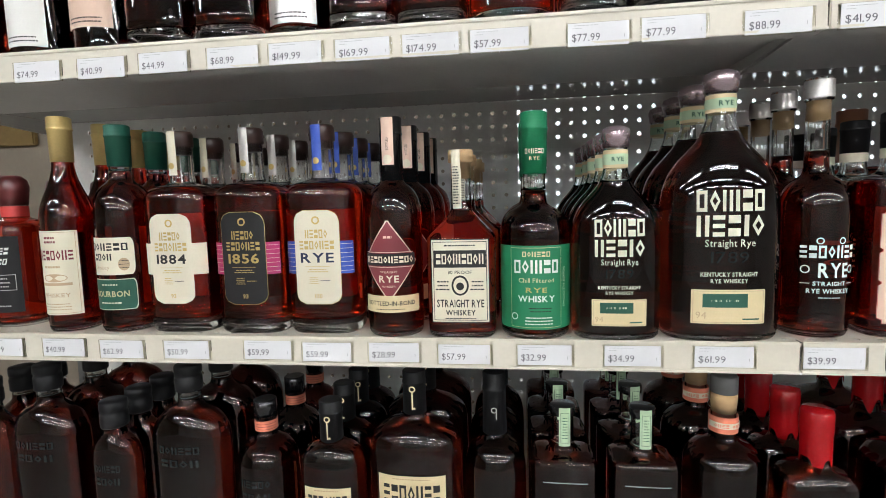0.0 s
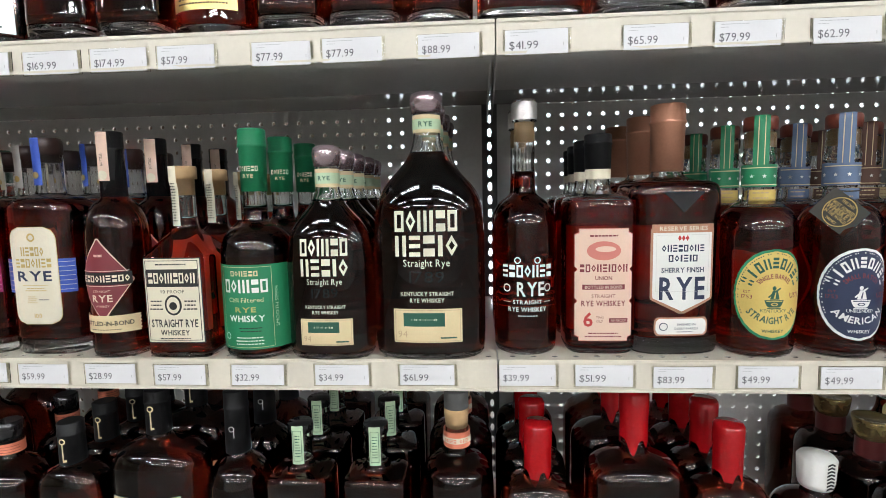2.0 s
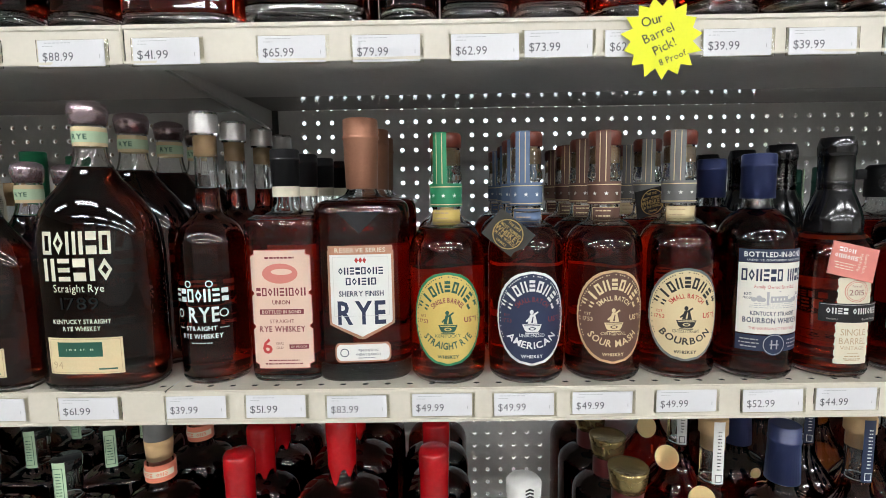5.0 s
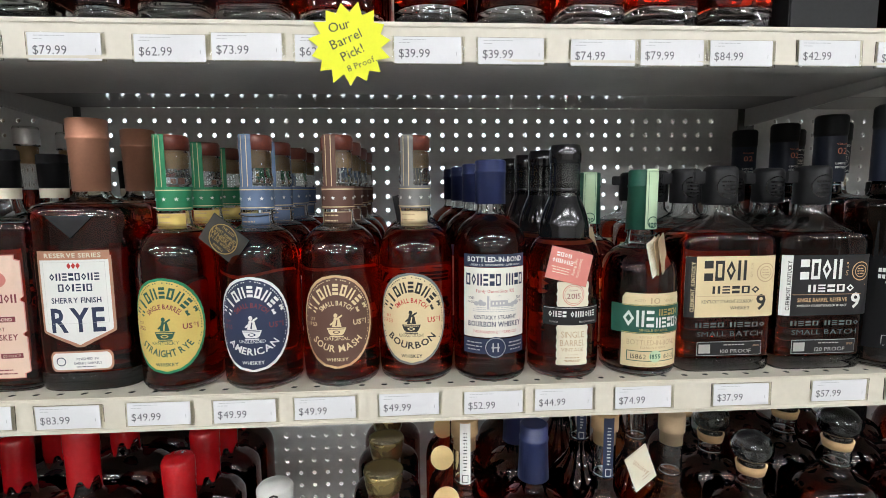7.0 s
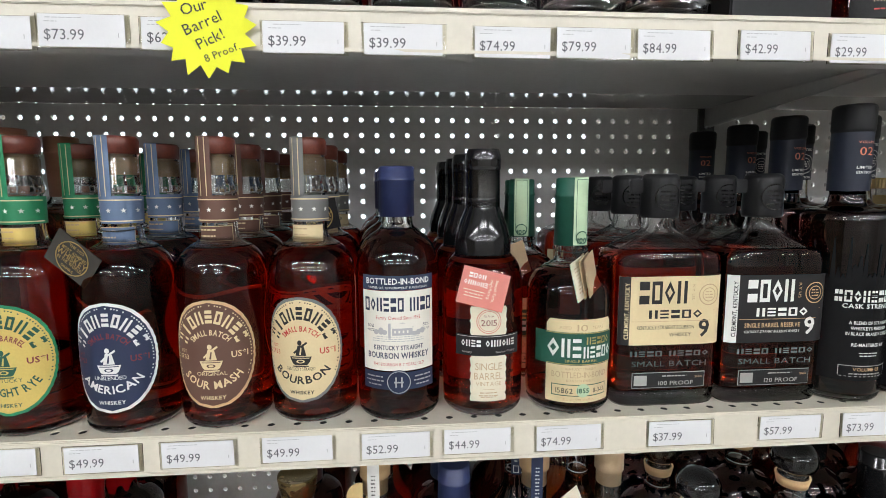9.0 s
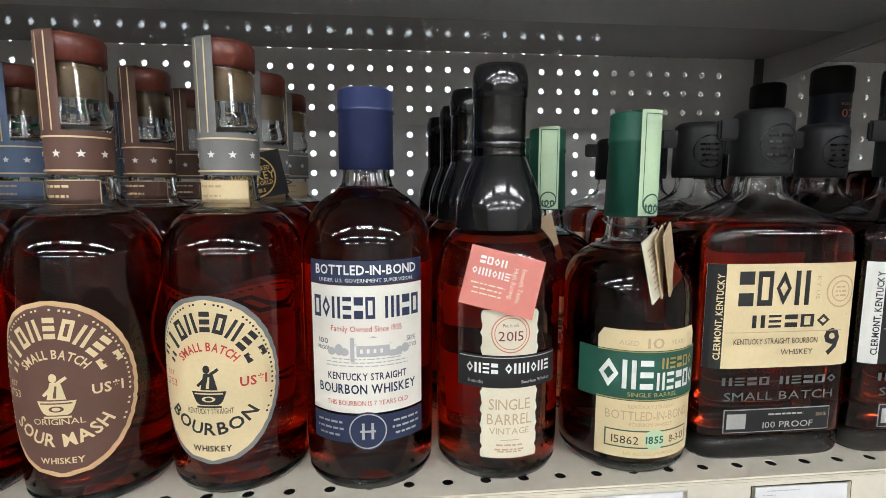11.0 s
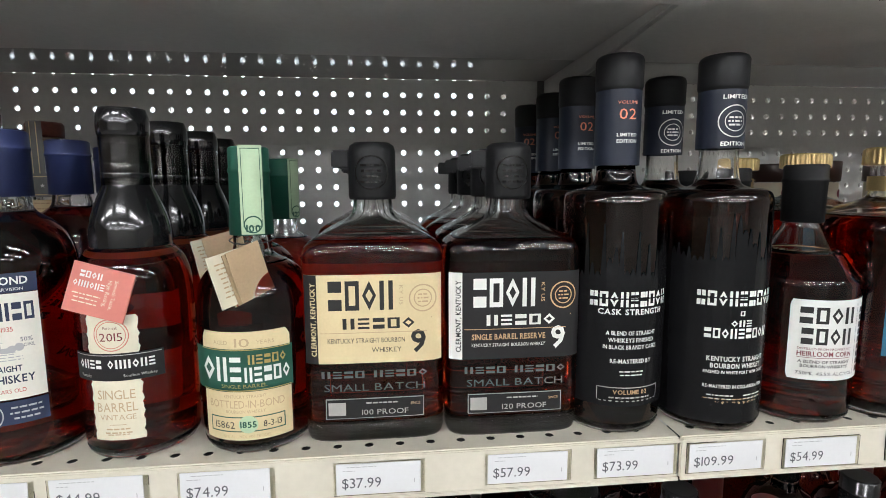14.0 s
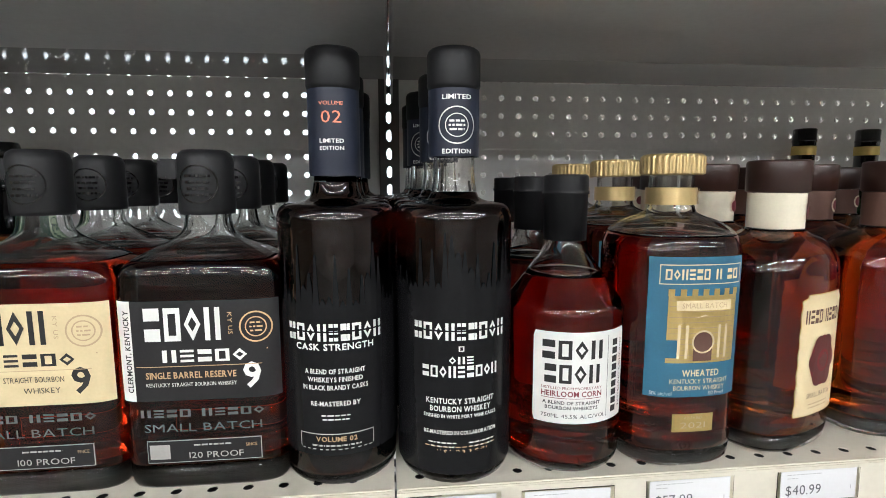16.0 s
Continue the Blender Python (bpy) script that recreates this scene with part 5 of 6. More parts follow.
# green capsule, pale strip and kraft tags
b = Bottle("bourbon bottle with a green capsule, pale strip and kraft tags", 0.243, 0.091, 0.091, 2, 0.112, 0.158, 0.0150, 0.232, "round", AMBER_DARK, 0.150)
b.capsule(DARKGREEN, 0.172, 0.243, 0.0175, 0.0158)
strip(b, SAGE, 0.173, 0.2435, 0.0092, 18, 0.0180, 0.0005, over=True)
s0 = Sheet(on_ring(0.0192, 18))
s0.frame_line(DARKGREEN, 0, 0.210, 0.014, 0.062, 0.0005)
s0.text(DARKGREEN, "100", 0, 0.178, 0.0055, None, 1)
s0.disc(DARKGREEN, 0, 0.181, 0.007, hole=0.85)
s0.make(b.thing, ("strip_print",))
s = b.label("label", BUFF, 0.0135, 0.101, lambda q: 0.0365 - (0.0035 if 0.985 < q else 0), "cream paper label")
s.text(KRAFT, "AGED", -0.017, 0.0925, 0.0032, 0.012)
s.text(KRAFT, "10", 0, 0.0925, 0.0068, 0.011)
s.text(KRAFT, "YEARS", 0.017, 0.0925, 0.0032, 0.013)
s.text(KRAFT, "KENTUCKY STRAIGHT", 0, 0.0495, 0.0026, 0.032)
s.text(KRAFT, "BOTTLED-IN-BOND", 0, 0.0432, 0.0062, 0.060)
s.text(KRAFT, "BOURBON WHISKEY", 0, 0.0372, 0.0026, 0.030)
s.frame_line(DARKGREEN, 0, 0.0268, 0.060, 0.0125, 0.0009)
s.text(INK, "15862", -0.017, 0.0262, 0.0055, 0.017)
s.text(INK, "8-3-13", 0.020, 0.0262, 0.0050, 0.014)
s.disc(SAGE, 0.002, 0.0268, 0.0072, 0.0003)
s.text(DARKGREEN, "1855", 0.002, 0.0268, 0.0048, 0.012, 1, lift=0.0005)
s.text(KRAFT, "50% ALC/VOL (100 PROOF)", 0, 0.0168, 0.0024, 0.036)
b.ink(s)
s = b.label("green_band", DARKGREEN, 0.0535, 0.0875, lambda q: 0.0440, "dark green paper band", lift=0.0006, u0=-0.006)
s.bar(GOLD, 0, 0.0868, 0.072, 0.0007)
s.bar(GOLD, 0, 0.0545, 0.072, 0.0007)
s.blocks(WHITE, "MNN", -0.018, 0.0715, 0.0195, 0.034)
s.blocks(WHITE, "NNNNN", 0.018, 0.0670, 0.0120, 0.034)
s.blocks(GOLD, "NNNNN", 0.018, 0.0790, 0.0075, 0.028)
s.text(GOLD, "SINGLE BARREL", 0, 0.0580, 0.0028, 0.034)
b.ink(s)
for k in range(3):
    tag, s = card(b, "neck_tag", KRAFT, (0.001 + 0.0035 * k, -0.036 - 0.003 * k, 0.143 + 0.002 * k), 0.030, 0.040, 14, 52, -6, 0.0010, False, "kraft card tag")
tag, s = card(b, "neck_tag", PAPER, (-0.004, -0.046, 0.143), 0.030, 0.040, 12, 44, -8, 0.0010, False, "cream card tag with small print")
s.lines(KRAFT, 0, 0.013, 0.022, 8, 0.0036, 0.0011, 6)
s.make(tag, ("lettering",))
loop(b, 0.168, 0.0178, 0.02)
b.stand(1.199, 0.686, DECK)
rear = restock(b.thing, pose(1.170, 0.790, DECK, 0, 0, -30), False)
restock(b.thing, pose(1.185, 0.886, DECK, 0, 0, 40))


# square bottles with a wax cap
def wax_cap_bottle(label, face, ink, side, accent, proof, single):
    b = Bottle(label, 0.247, 0.117, 0.072, 6.0, 0.150, 0.191, 0.0165, 0.236, "ledge", AMBER_FLAT, 0.168, foot=0.96, heel=0.016)
    b.turned("cap", [(0.200, 0.0192), (0.203, 0.0200), (0.240, 0.0198), (0.2445, 0.0185), (0.247, 0.0150)], BLACK_MATT, "black wax cap with a stamped seal")
    s0 = Sheet(on_ring(0.0196))
    s0.disc(BLACK_GLOSS, 0, 0.222, 0.014, hole=0.92)
    s0.lines(BLACK_GLOSS, 0, 0.228, 0.018, 4, 0.0045, 0.0018, 2)
    s0.make(b.thing, ("cap_stamp",))
    bm = bmesh.new()
    add_box(bm, -0.034, -0.002, 0.226, -0.018, 0.003, 0.241, 0.0015)
    part("pull_tab", bm, BLACK_MATT, b.thing, "black pull tab", False)
    jag = lambda q: 0.0565
    s = b.label("label", face, 0.068, 0.141, jag, "broad paper label", rows=20)
    s.bar(side, -0.0505, 0.1045, 0.0115, 0.073)
    s.text(face if side is not WHITE else INK, "CLERMONT, KENTUCKY", -0.0480, 0.1045, 0.0040, 0.060, 1, turn=90, lift=0.0004)
    s.lines(accent, 0.047, 0.1045, 0.001, 1, 0.01, 0.001)
    s.blocks(ink, "NNNN", -0.010, 0.1240, 0.0240, 0.052)
    s.blocks(ink, "NNNNN", 0.004, 0.1010, 0.0090, 0.058)
    s.bar(accent, 0, 0.0935, 0.086, 0.0005)
    if single:
        s.text(accent, "SINGLE BARREL RESERVE", -0.006, 0.0870, 0.0046, 0.062, 1)
        s.text(WHITE, "KENTUCKY STRAIGHT BOURBON WHISKEY", -0.006, 0.0800, 0.0028, 0.062)
    else:
        s.text(ink, "KENTUCKY STRAIGHT BOURBON", -0.006, 0.0870, 0.0040, 0.062)
        s.text(ink, "WHISKEY", 0.010, 0.0790, 0.0040, 0.024)
    s.text(ink, "9", 0.036, 0.0855, 0.0180, None, 1)
    s.disc(accent, 0.040, 0.121, 0.0115, hole=0.9)
    s.disc(accent, 0.040, 0.121, 0.0075, hole=0.88)
    s.lines(accent, 0.040, 0.124, 0.010, 3, 0.003, 0.0012, 3)
    s.text(accent, "KY US", 0.0225, 0.124, 0.0030, 0.016, turn=-90)
    b.ink(s)
    raised = Sheet(b.wrap())
    raised.blocks(RAISED_GLINT, "NNNN NNNNN", 0, 0.0585, 0.0058, 0.086)
    raised.text(RAISED_GLINT, "SMALL BATCH", 0, 0.0475, 0.0060, 0.082, 0)
    raised.make(b.thing, ("raised_lettering",))
    s = b.label("lower_label", BLACKP, 0.0215, 0.0375, 0.0395, "narrow black paper label", border=SILVER, edge=0.0006)
    s.bar(SILVER, -0.031, 0.0295, 0.014, 0.011)
    s.text(SILVER, proof, 0.008, 0.0262, 0.0046, 0.038)
    s.lines(SILVER, 0.006, 0.0340, 0.034, 1, 0.003, 0.0012)
    s.text(accent, "SINCE", 0.033, 0.0325, 0.0024, 0.008)
    b.ink(s)
    return b


b = wax_cap_bottle("square bourbon bottle with a black wax cap and cream label", BUFF, INK, BLACKP, KRAFT, "100 PROOF", False)
shelve(b, 1.299, 0.690, 0, 4, 0.078, -0.002)
b = wax_cap_bottle("square bourbon bottle with a black wax cap and black label", BLACKP, WHITE, WHITE, TANP, "120 PROOF", True)
shelve(b, 1.416, 0.688, 0, 4, 0.078, -0.002)


# tall straight bottles, black
def tall_black_bottle(label, coated, sleeve0, second):
    b = Bottle(label, 0.320, 0.089, 0.089, 2, 0.190, 0.214, 0.0160, 0.31, "square", DEEP, 0.224 if not coated else 0.216)
    b.turned("cap", [(0.290, 0.0188), (0.294, 0.0200), (0.316, 0.0200), (0.3185, 0.0190), (0.320, 0.0170)], BLACK_MATT, "matt black cap")
    ringprint(b, sleeve0, 0.2905, 0.0186, SLEEVE, "sleeve")
    s0 = Sheet(on_ring(0.0190))
    if second:
        s0.text(WHITE, "LIMITED", 0, 0.284, 0.0032, 0.021, 1)
        s0.disc(SILVER, 0, 0.264, 0.0135, hole=0.93)
        s0.disc(SILVER, 0, 0.264, 0.0085, hole=0.92)
        s0.lines(SILVER, 0, 0.267, 0.013, 3, 0.003, 0.0015, 3)
        s0.text(WHITE, "EDITION", 0, 0.2455, 0.0032, 0.021, 1)
    else:
        s0.text(PEACH, "VOLUME", 0, 0.2795, 0.0026, 0.017, 0)
        s0.text(PEACH, "02", 0, 0.270, 0.0085, 0.014)
        s0.text(WHITE, "LIMITED", 0, 0.253, 0.0027, 0.017, 1)
        s0.text(WHITE, "EDITION", 0, 0.2478, 0.0027, 0.017, 1)
    s0.make(b.thing, ("sleeve_print",))
    # black coating round the body whose upper edge thins out in streaks
    drip, n = random.Random(21 if coated else 8), 60
    tops = [min(0.188, (0.152 if coated else 0.140) + 0.046 * drip.random() ** 2.5) for _ in range(n)]
    bm = bmesh.new()
    r = b.a + 0.0004
    for k in range(n):
        w0, w1 = 2 * math.pi * k / n, 2 * math.pi * (k + 1) / n
        low = 0.010 if coated else 0.026
        tip = (w0 + w1) / 2
        base = min(tops[k - 1], tops[k], tops[(k + 1) % n]) - 0.004
        on = lambda w, z: bm.verts.new((r * math.cos(w), r * math.sin(w), z))
        bm.faces.new((on(w0, low), on(w1, low), on(w1, base), on(w0, base)))
        bm.faces.new((on(w0, base), on(w1, base), on(tip + 0.012, tops[k]), on(tip - 0.012, tops[k])))
    bmesh.ops.remove_doubles(bm, verts=bm.verts[:], dist=1e-6)
    part("coating", bm, BLACK_COAT, b.thing, "black coating that thins out in streaks")
    s = Sheet(b.wrap())
    if second:
        rows = (("NNNNNNNNN", None, 0.118, 0.0125, 0.072), ("x", None, 0.1055, 0.004, 0.004), ("NNN", None, 0.097, 0.0055, 0.018), ("NNNNNNNNN", None, 0.0885, 0.0085, 0.058))
        words = (("KENTUCKY STRAIGHT", 0.0665, 0.0040, 0.052), ("BOURBON WHISKEY", 0.0605, 0.0040, 0.046), ("FINISHED IN WHITE PORT WINE CASKS", 0.0550, 0.0026, 0.056), ("RE-MASTERED IN COLLABORATION", 0.0425, 0.0028, 0.056))
    else:
        rows = (("NNNNNNNNN", None, 0.118, 0.0125, 0.072),)
        words = (("CASK STRENGTH", 0.1075, 0.0046, 0.058), ("A BLEND OF STRAIGHT", 0.0895, 0.0034, 0.044), ("WHISKEYS FINISHED", 0.0835, 0.0034, 0.040), ("IN BLACK BRANDY CASKS", 0.0775, 0.0034, 0.048), ("RE-MASTERED BY", 0.0655, 0.0034, 0.036))
    for word, _, v, h, w in rows:
        s.blocks(WHITE, word, 0, v, h, w)
    s.bar(BLACK_COAT, 0, 0.1185, 0.074, 0.0012, 0.0003)
    for word, v, h, w in words:
        s.text(WHITE, word, 0, v, h, w, 1)
    for q in ((-0.014, 0.016) if second else (0,)):
        s.lines(WHITE, q, 0.0565 if not second else 0.0345, 0.024, 2, 0.003, 0.001, 11)
    s.frame_line(SILVER if not second else TANP, 0, 0.0365 if not second else 0.0255, 0.056, 0.0125, 0.0007)
    s.text(TANP, "VOLUME 02" if not second else "CASK STRENGTH", 0, 0.0385 if not second else 0.0275, 0.0036, 0.030 if not second else 0.040, 1)
    s.lines(SILVER, 0, 0.0335 if not second else 0.0225, 0.046, 1, 0.003, 0.0013)
    if second:
        s.text(WHITE, "750ML", 0, 0.0155, 0.0026, None, 1)
    s.make(b.thing)
    return b


shelve(tall_black_bottle("tall dark whiskey bottle with white print and navy sleeve", False, 0.228, False), 1.512, 0.684, 0, 4, 0.092)
shelve(tall_black_bottle("tall matt black coated whiskey bottle with white print", True, 0.242, True), 1.602, 0.676, 0, 4, 0.092, -0.004)

# white stencil label
b = Bottle("small dark bourbon bottle with a white stencil label", 0.229, 0.096, 0.096, 2, 0.126, 0.176, 0.0150, 0.22, "slope", AMBER_DARK, 0.150)
b.capsule(BLACK_MATT, 0.177, 0.229, 0.0170, 0.0175)
s = b.label("label", WHITE, 0.042, 0.113, lambda q: 0.040 if 0.02 < q < 0.98 else 0.0385, "white paper label")
s.blocks(INK, "NNNN", -0.010, 0.0995, 0.0145, 0.046)
s.blocks(INK, "NNNN", -0.010, 0.0810, 0.0145, 0.042)
s.text(MAROON, "DISTILLED FROM PROPRIETARY", -0.010, 0.0700, 0.0020, 0.046)
s.text(MAROON, "HEIRLOOM CORN", -0.010, 0.0655, 0.0042, 0.046, 1)
s.bar(MAROON, -0.010, 0.0620, 0.046, 0.0004)
s.text(INK, "A BLEND OF STRAIGHT", -0.010, 0.0585, 0.0026, 0.044, 1)
s.text(INK, "BOURBON WHISKEYS", -0.010, 0.0545, 0.0026, 0.040, 1)
s.text(INK, "750ML 45.5% ALC/VOL", -0.008, 0.0480, 0.0030, 0.050)
s.bar(INK, 0.0185, 0.0775, 0.0004, 0.064)
for k in range(9):
    s.bar(INK, 0.0265, 0.050 + k * 0.0066, 0.0062, 0.0050)
s.text(INK, "DISTILLING COMPANY", 0.0345, 0.0775, 0.0026, 0.055, turn=90)
b.ink(s)
shelve(b, 1.694, 0.684, 3, 4)

# teal label with a gold gate
b = Bottle("bourbon bottle with a teal label and gold cap", 0.245, 0.100, 0.096, 2.8, 0.164, 0.200, 0.0180, 0.234, "round", AMBER, 0.182, foot=0.86, waist=0.015, heel=0.014)
bm = bmesh.new()
ribs = []
for z, r, depth in ((0.2285, 0.0225, 0), (0.2295, 0.0238, 0.0009), (0.2425, 0.0238, 0.0009), (0.2438, 0.0236, 0), (0.245, 0.0222, 0)):
    ribs.append([bm.verts.new(((r + (depth if k % 4 < 2 else 0)) * math.cos(math.pi * k / 64), (r + (depth if k % 4 < 2 else 0)) * math.sin(math.pi * k / 64), z)) for k in range(128)])
for p, q in zip(ribs, ribs[1:]):
    for k in range(128):
        bm.faces.new((p[k], p[(k + 1) % 128], q[(k + 1) % 128], q[k]))
bm.faces.new(ribs[-1])
bm.faces.new(ribs[0][::-1])
part("cap", bm, GOLDCAP, b.thing, "ribbed gold cap", False)
ringprint(b, 0.205, 0.2185, 0.0192, GOLDCAP, "gold_band")
s0 = Sheet(on_ring(0.0200))
s0.disc(GOLD, 0.022, 0.2115, 0.0062, hole=0.8)
s0.make(b.thing, ("band_seal",))
s = b.label("label", TEAL, 0.060, 0.168, 0.0385, "teal paper label with a gold gate", edge=0.0006)
s.frame_line(BUFF, 0.002, 0.1550, 0.066, 0.0150, 0.0007)
s.blocks(BUFF, "NNNNNN N NN", 0.002, 0.1550, 0.0080, 0.058)
s.bar(GOLD, 0.004, 0.1130, 0.056, 0.0520)
for k in range(7):
    s.bar(GOLD, -0.022 + k * 0.0087, 0.1415, 0.0046, 0.0050)
s.bar(TEAL, -0.021, 0.098, 0.010, 0.014, 0.0002)
s.bar(BUFF, 0.004, 0.1315, 0.044, 0.0075, 0.0003)
s.text(KRAFT, "SMALL BATCH", 0.004, 0.1315, 0.0040, 0.036, lift=0.0005)
s.polygon(BUFF, ((-0.016, 0.1165), (0.024, 0.1165), (0.004, 0.1245)), 0.0003)
for q in (-1, 1):
    for k in range(2):
        s.bar(BUFF, 0.004 + q * (0.013 + 0.006 * k), 0.1035, 0.0022, 0.026, 0.0003)
s.bar(BROWNP, 0.004, 0.096, 0.0150, 0.0150, 0.0003)
s.disc(BROWNP, 0.004, 0.1035, 0.0075, 0.0003)
s.disc(BUFF, 0.004, 0.1035, 0.0090, 0.0005, hole=0.86)
s.begin("rule")
for k in range(12):
    s.bar(KRAFT, 0.004, 0.0890 + k * 0.0042, 0.054, 0.0004, 0.0001, True)
s.text(BUFF, "WHEATED", 0.004, 0.0790, 0.0050, 0.030, 1)
s.text(BUFF, "KENTUCKY STRAIGHT", 0.004, 0.0725, 0.0036, 0.048)
s.text(BUFF, "BOURBON WHISKEY", 0.004, 0.0672, 0.0036, 0.042)
s.text(SILVER, "51% alc/vol", -0.026, 0.0628, 0.0030, 0.016)
s.text(SILVER, "102 Proof", 0.018, 0.0628, 0.0030, 0.014)
b.ink(s)
s = b.label("date_plate", GOLD, 0.032, 0.0465, 0.0165, "small gold date plate")
s.text(BUFF, "2021", 0, 0.0375, 0.0048, 0.020)
s.text(BUFF, "RELEASED", 0, 0.0435, 0.0022, 0.014)
b.ink(s)
shelve(b, 1.782, 0.682, 0, 4, 0.104, -0.002)


# dark round bottles with a rose on a cream label
def rose_bottle(label, band):
    b = Bottle(label, 0.241, 0.112, 0.088, 2.5, 0.140, 0.186, 0.0190, 0.228, "round", AMBER_LIGHT, 0.182, foot=0.84, heel=0.016)
    b.turned("cap", [(0.2140, 0.0222), (0.2150, 0.0240), (0.2385, 0.0243), (0.2402, 0.0238), (0.241, 0.0220)], DARKBROWN, "dark brown stopper")
    ringprint(b, 0.184, 0.2135, 0.0212, band, "neck_band", 0.0215)
    s0 = Sheet(on_ring(0.0218, 24))
    if band is not PAPER:
        s0.disc(PAPER, 0, 0.199, 0.0075)
    s0.disc(MAROON, 0, 0.199, 0.0056, 0.0004)
    s0.make(b.thing, ("band_rose",))
    ragged = lambda q: 0.0285 + 0.0005 * math.sin(q * 40) - (0.006 if q > 0.965 else 0)
    s = b.label("label", BUFF, 0.034, 0.134, ragged, "cream label with a dark rose", border=GOLD, edge=0.0008, rows=40)
    s.blocks(BROWNP, "NNNN NNNNN", 0, 0.1165, 0.0110, 0.050)
    s.disc(MAROON, 0, 0.0790, 0.0165, 0.0002, 0.021)
    for k in range(6):
        w = k * math.pi / 3
        s.disc(WINE, 0.0110 * math.cos(w), 0.0790 + 0.0145 * math.sin(w), 0.0075, 0.0004 + 0.00005 * k, 0.0085)
    s.disc(MAROON, 0, 0.0790, 0.0085, 0.0009, 0.0095, hole=0.7)
    s.disc(WINE, 0, 0.0790, 0.0050, 0.0010)
    s.text(BROWNP, "SMALL BATCH", 0, 0.0505, 0.0042, 0.034)
    s.lines(KRAFT, 0, 0.0430, 0.036, 2, 0.003, 0.0011)
    b.ink(s)
    return b


shelve(rose_bottle("round dark bourbon bottle with a cream rose label", PAPER), 1.884, 0.692, 23, 4, 0.092)
# the last three columns are added out of view, to darken the underside above
for x in (2.004, 2.122, 2.240, 2.358):
    shelve(rose_bottle("round dark bourbon bottle with a black neck band and rose seal", BROWNP), x, 0.700, 6, 3 if x < 2.1 else 2, 0.092)
# small dark green bottles far back
g = Bottle("slim green glass bottle with a dark capsule", 0.318, 0.072, 0.072, 2, 0.16, 0.24, 0.0135, 0.29, "long", GREENGLASS, 0.2, GREENGLASS)
g.capsule(BLACK_GLOSS, 0.235, 0.30, 0.0145, 0.0150)
ringprint(g, 0.262, 0.275, 0.0150, YELLOWP)
g.stand(2.160, 0.985, DECK)
restock(g.thing, pose(2.262, 0.985, DECK))


# ---- upper shelf: only their feet and lower walls come into view ----
def upper_bottle(x, w, deep, n, liquid, face, heel, h=0.27, label="dark whiskey bottle with a thick glass foot", low=0.045, ink=None):
    b = Bottle(label, h, w, deep, n, h * 0.58, h * 0.75, 0.0145, h - 0.01, "round", liquid, None, foot=0.94, heel=heel, group="bottles on the upper shelf")
    b.capsule(BLACK_GLOSS, h * 0.82, h, 0.0158, 0.0158)
    if face:
        s = b.label("label", face, low, h * 0.5, w * 0.40, "paper label")
        s.lines(ink or INK, 0, low + 0.012, w * 0.6, 2, 0.005, 0.0018, int(x * 500) % 97 + 1)
        b.ink(s)
    b.stand(x, FRONT_UP + 0.014 + deep / 2, UPPER, rng.uniform(-3, 3))
    for k in range(1, 4):
        if FRONT_UP + 0.014 + deep * (k + 0.5) + 0.006 * k < BACK - deep / 2:
            restock(b.thing, pose(x + rng.uniform(-0.004, 0.004), FRONT_UP + 0.014 + deep * (k + 0.5) + 0.006 * k, UPPER))
    return b


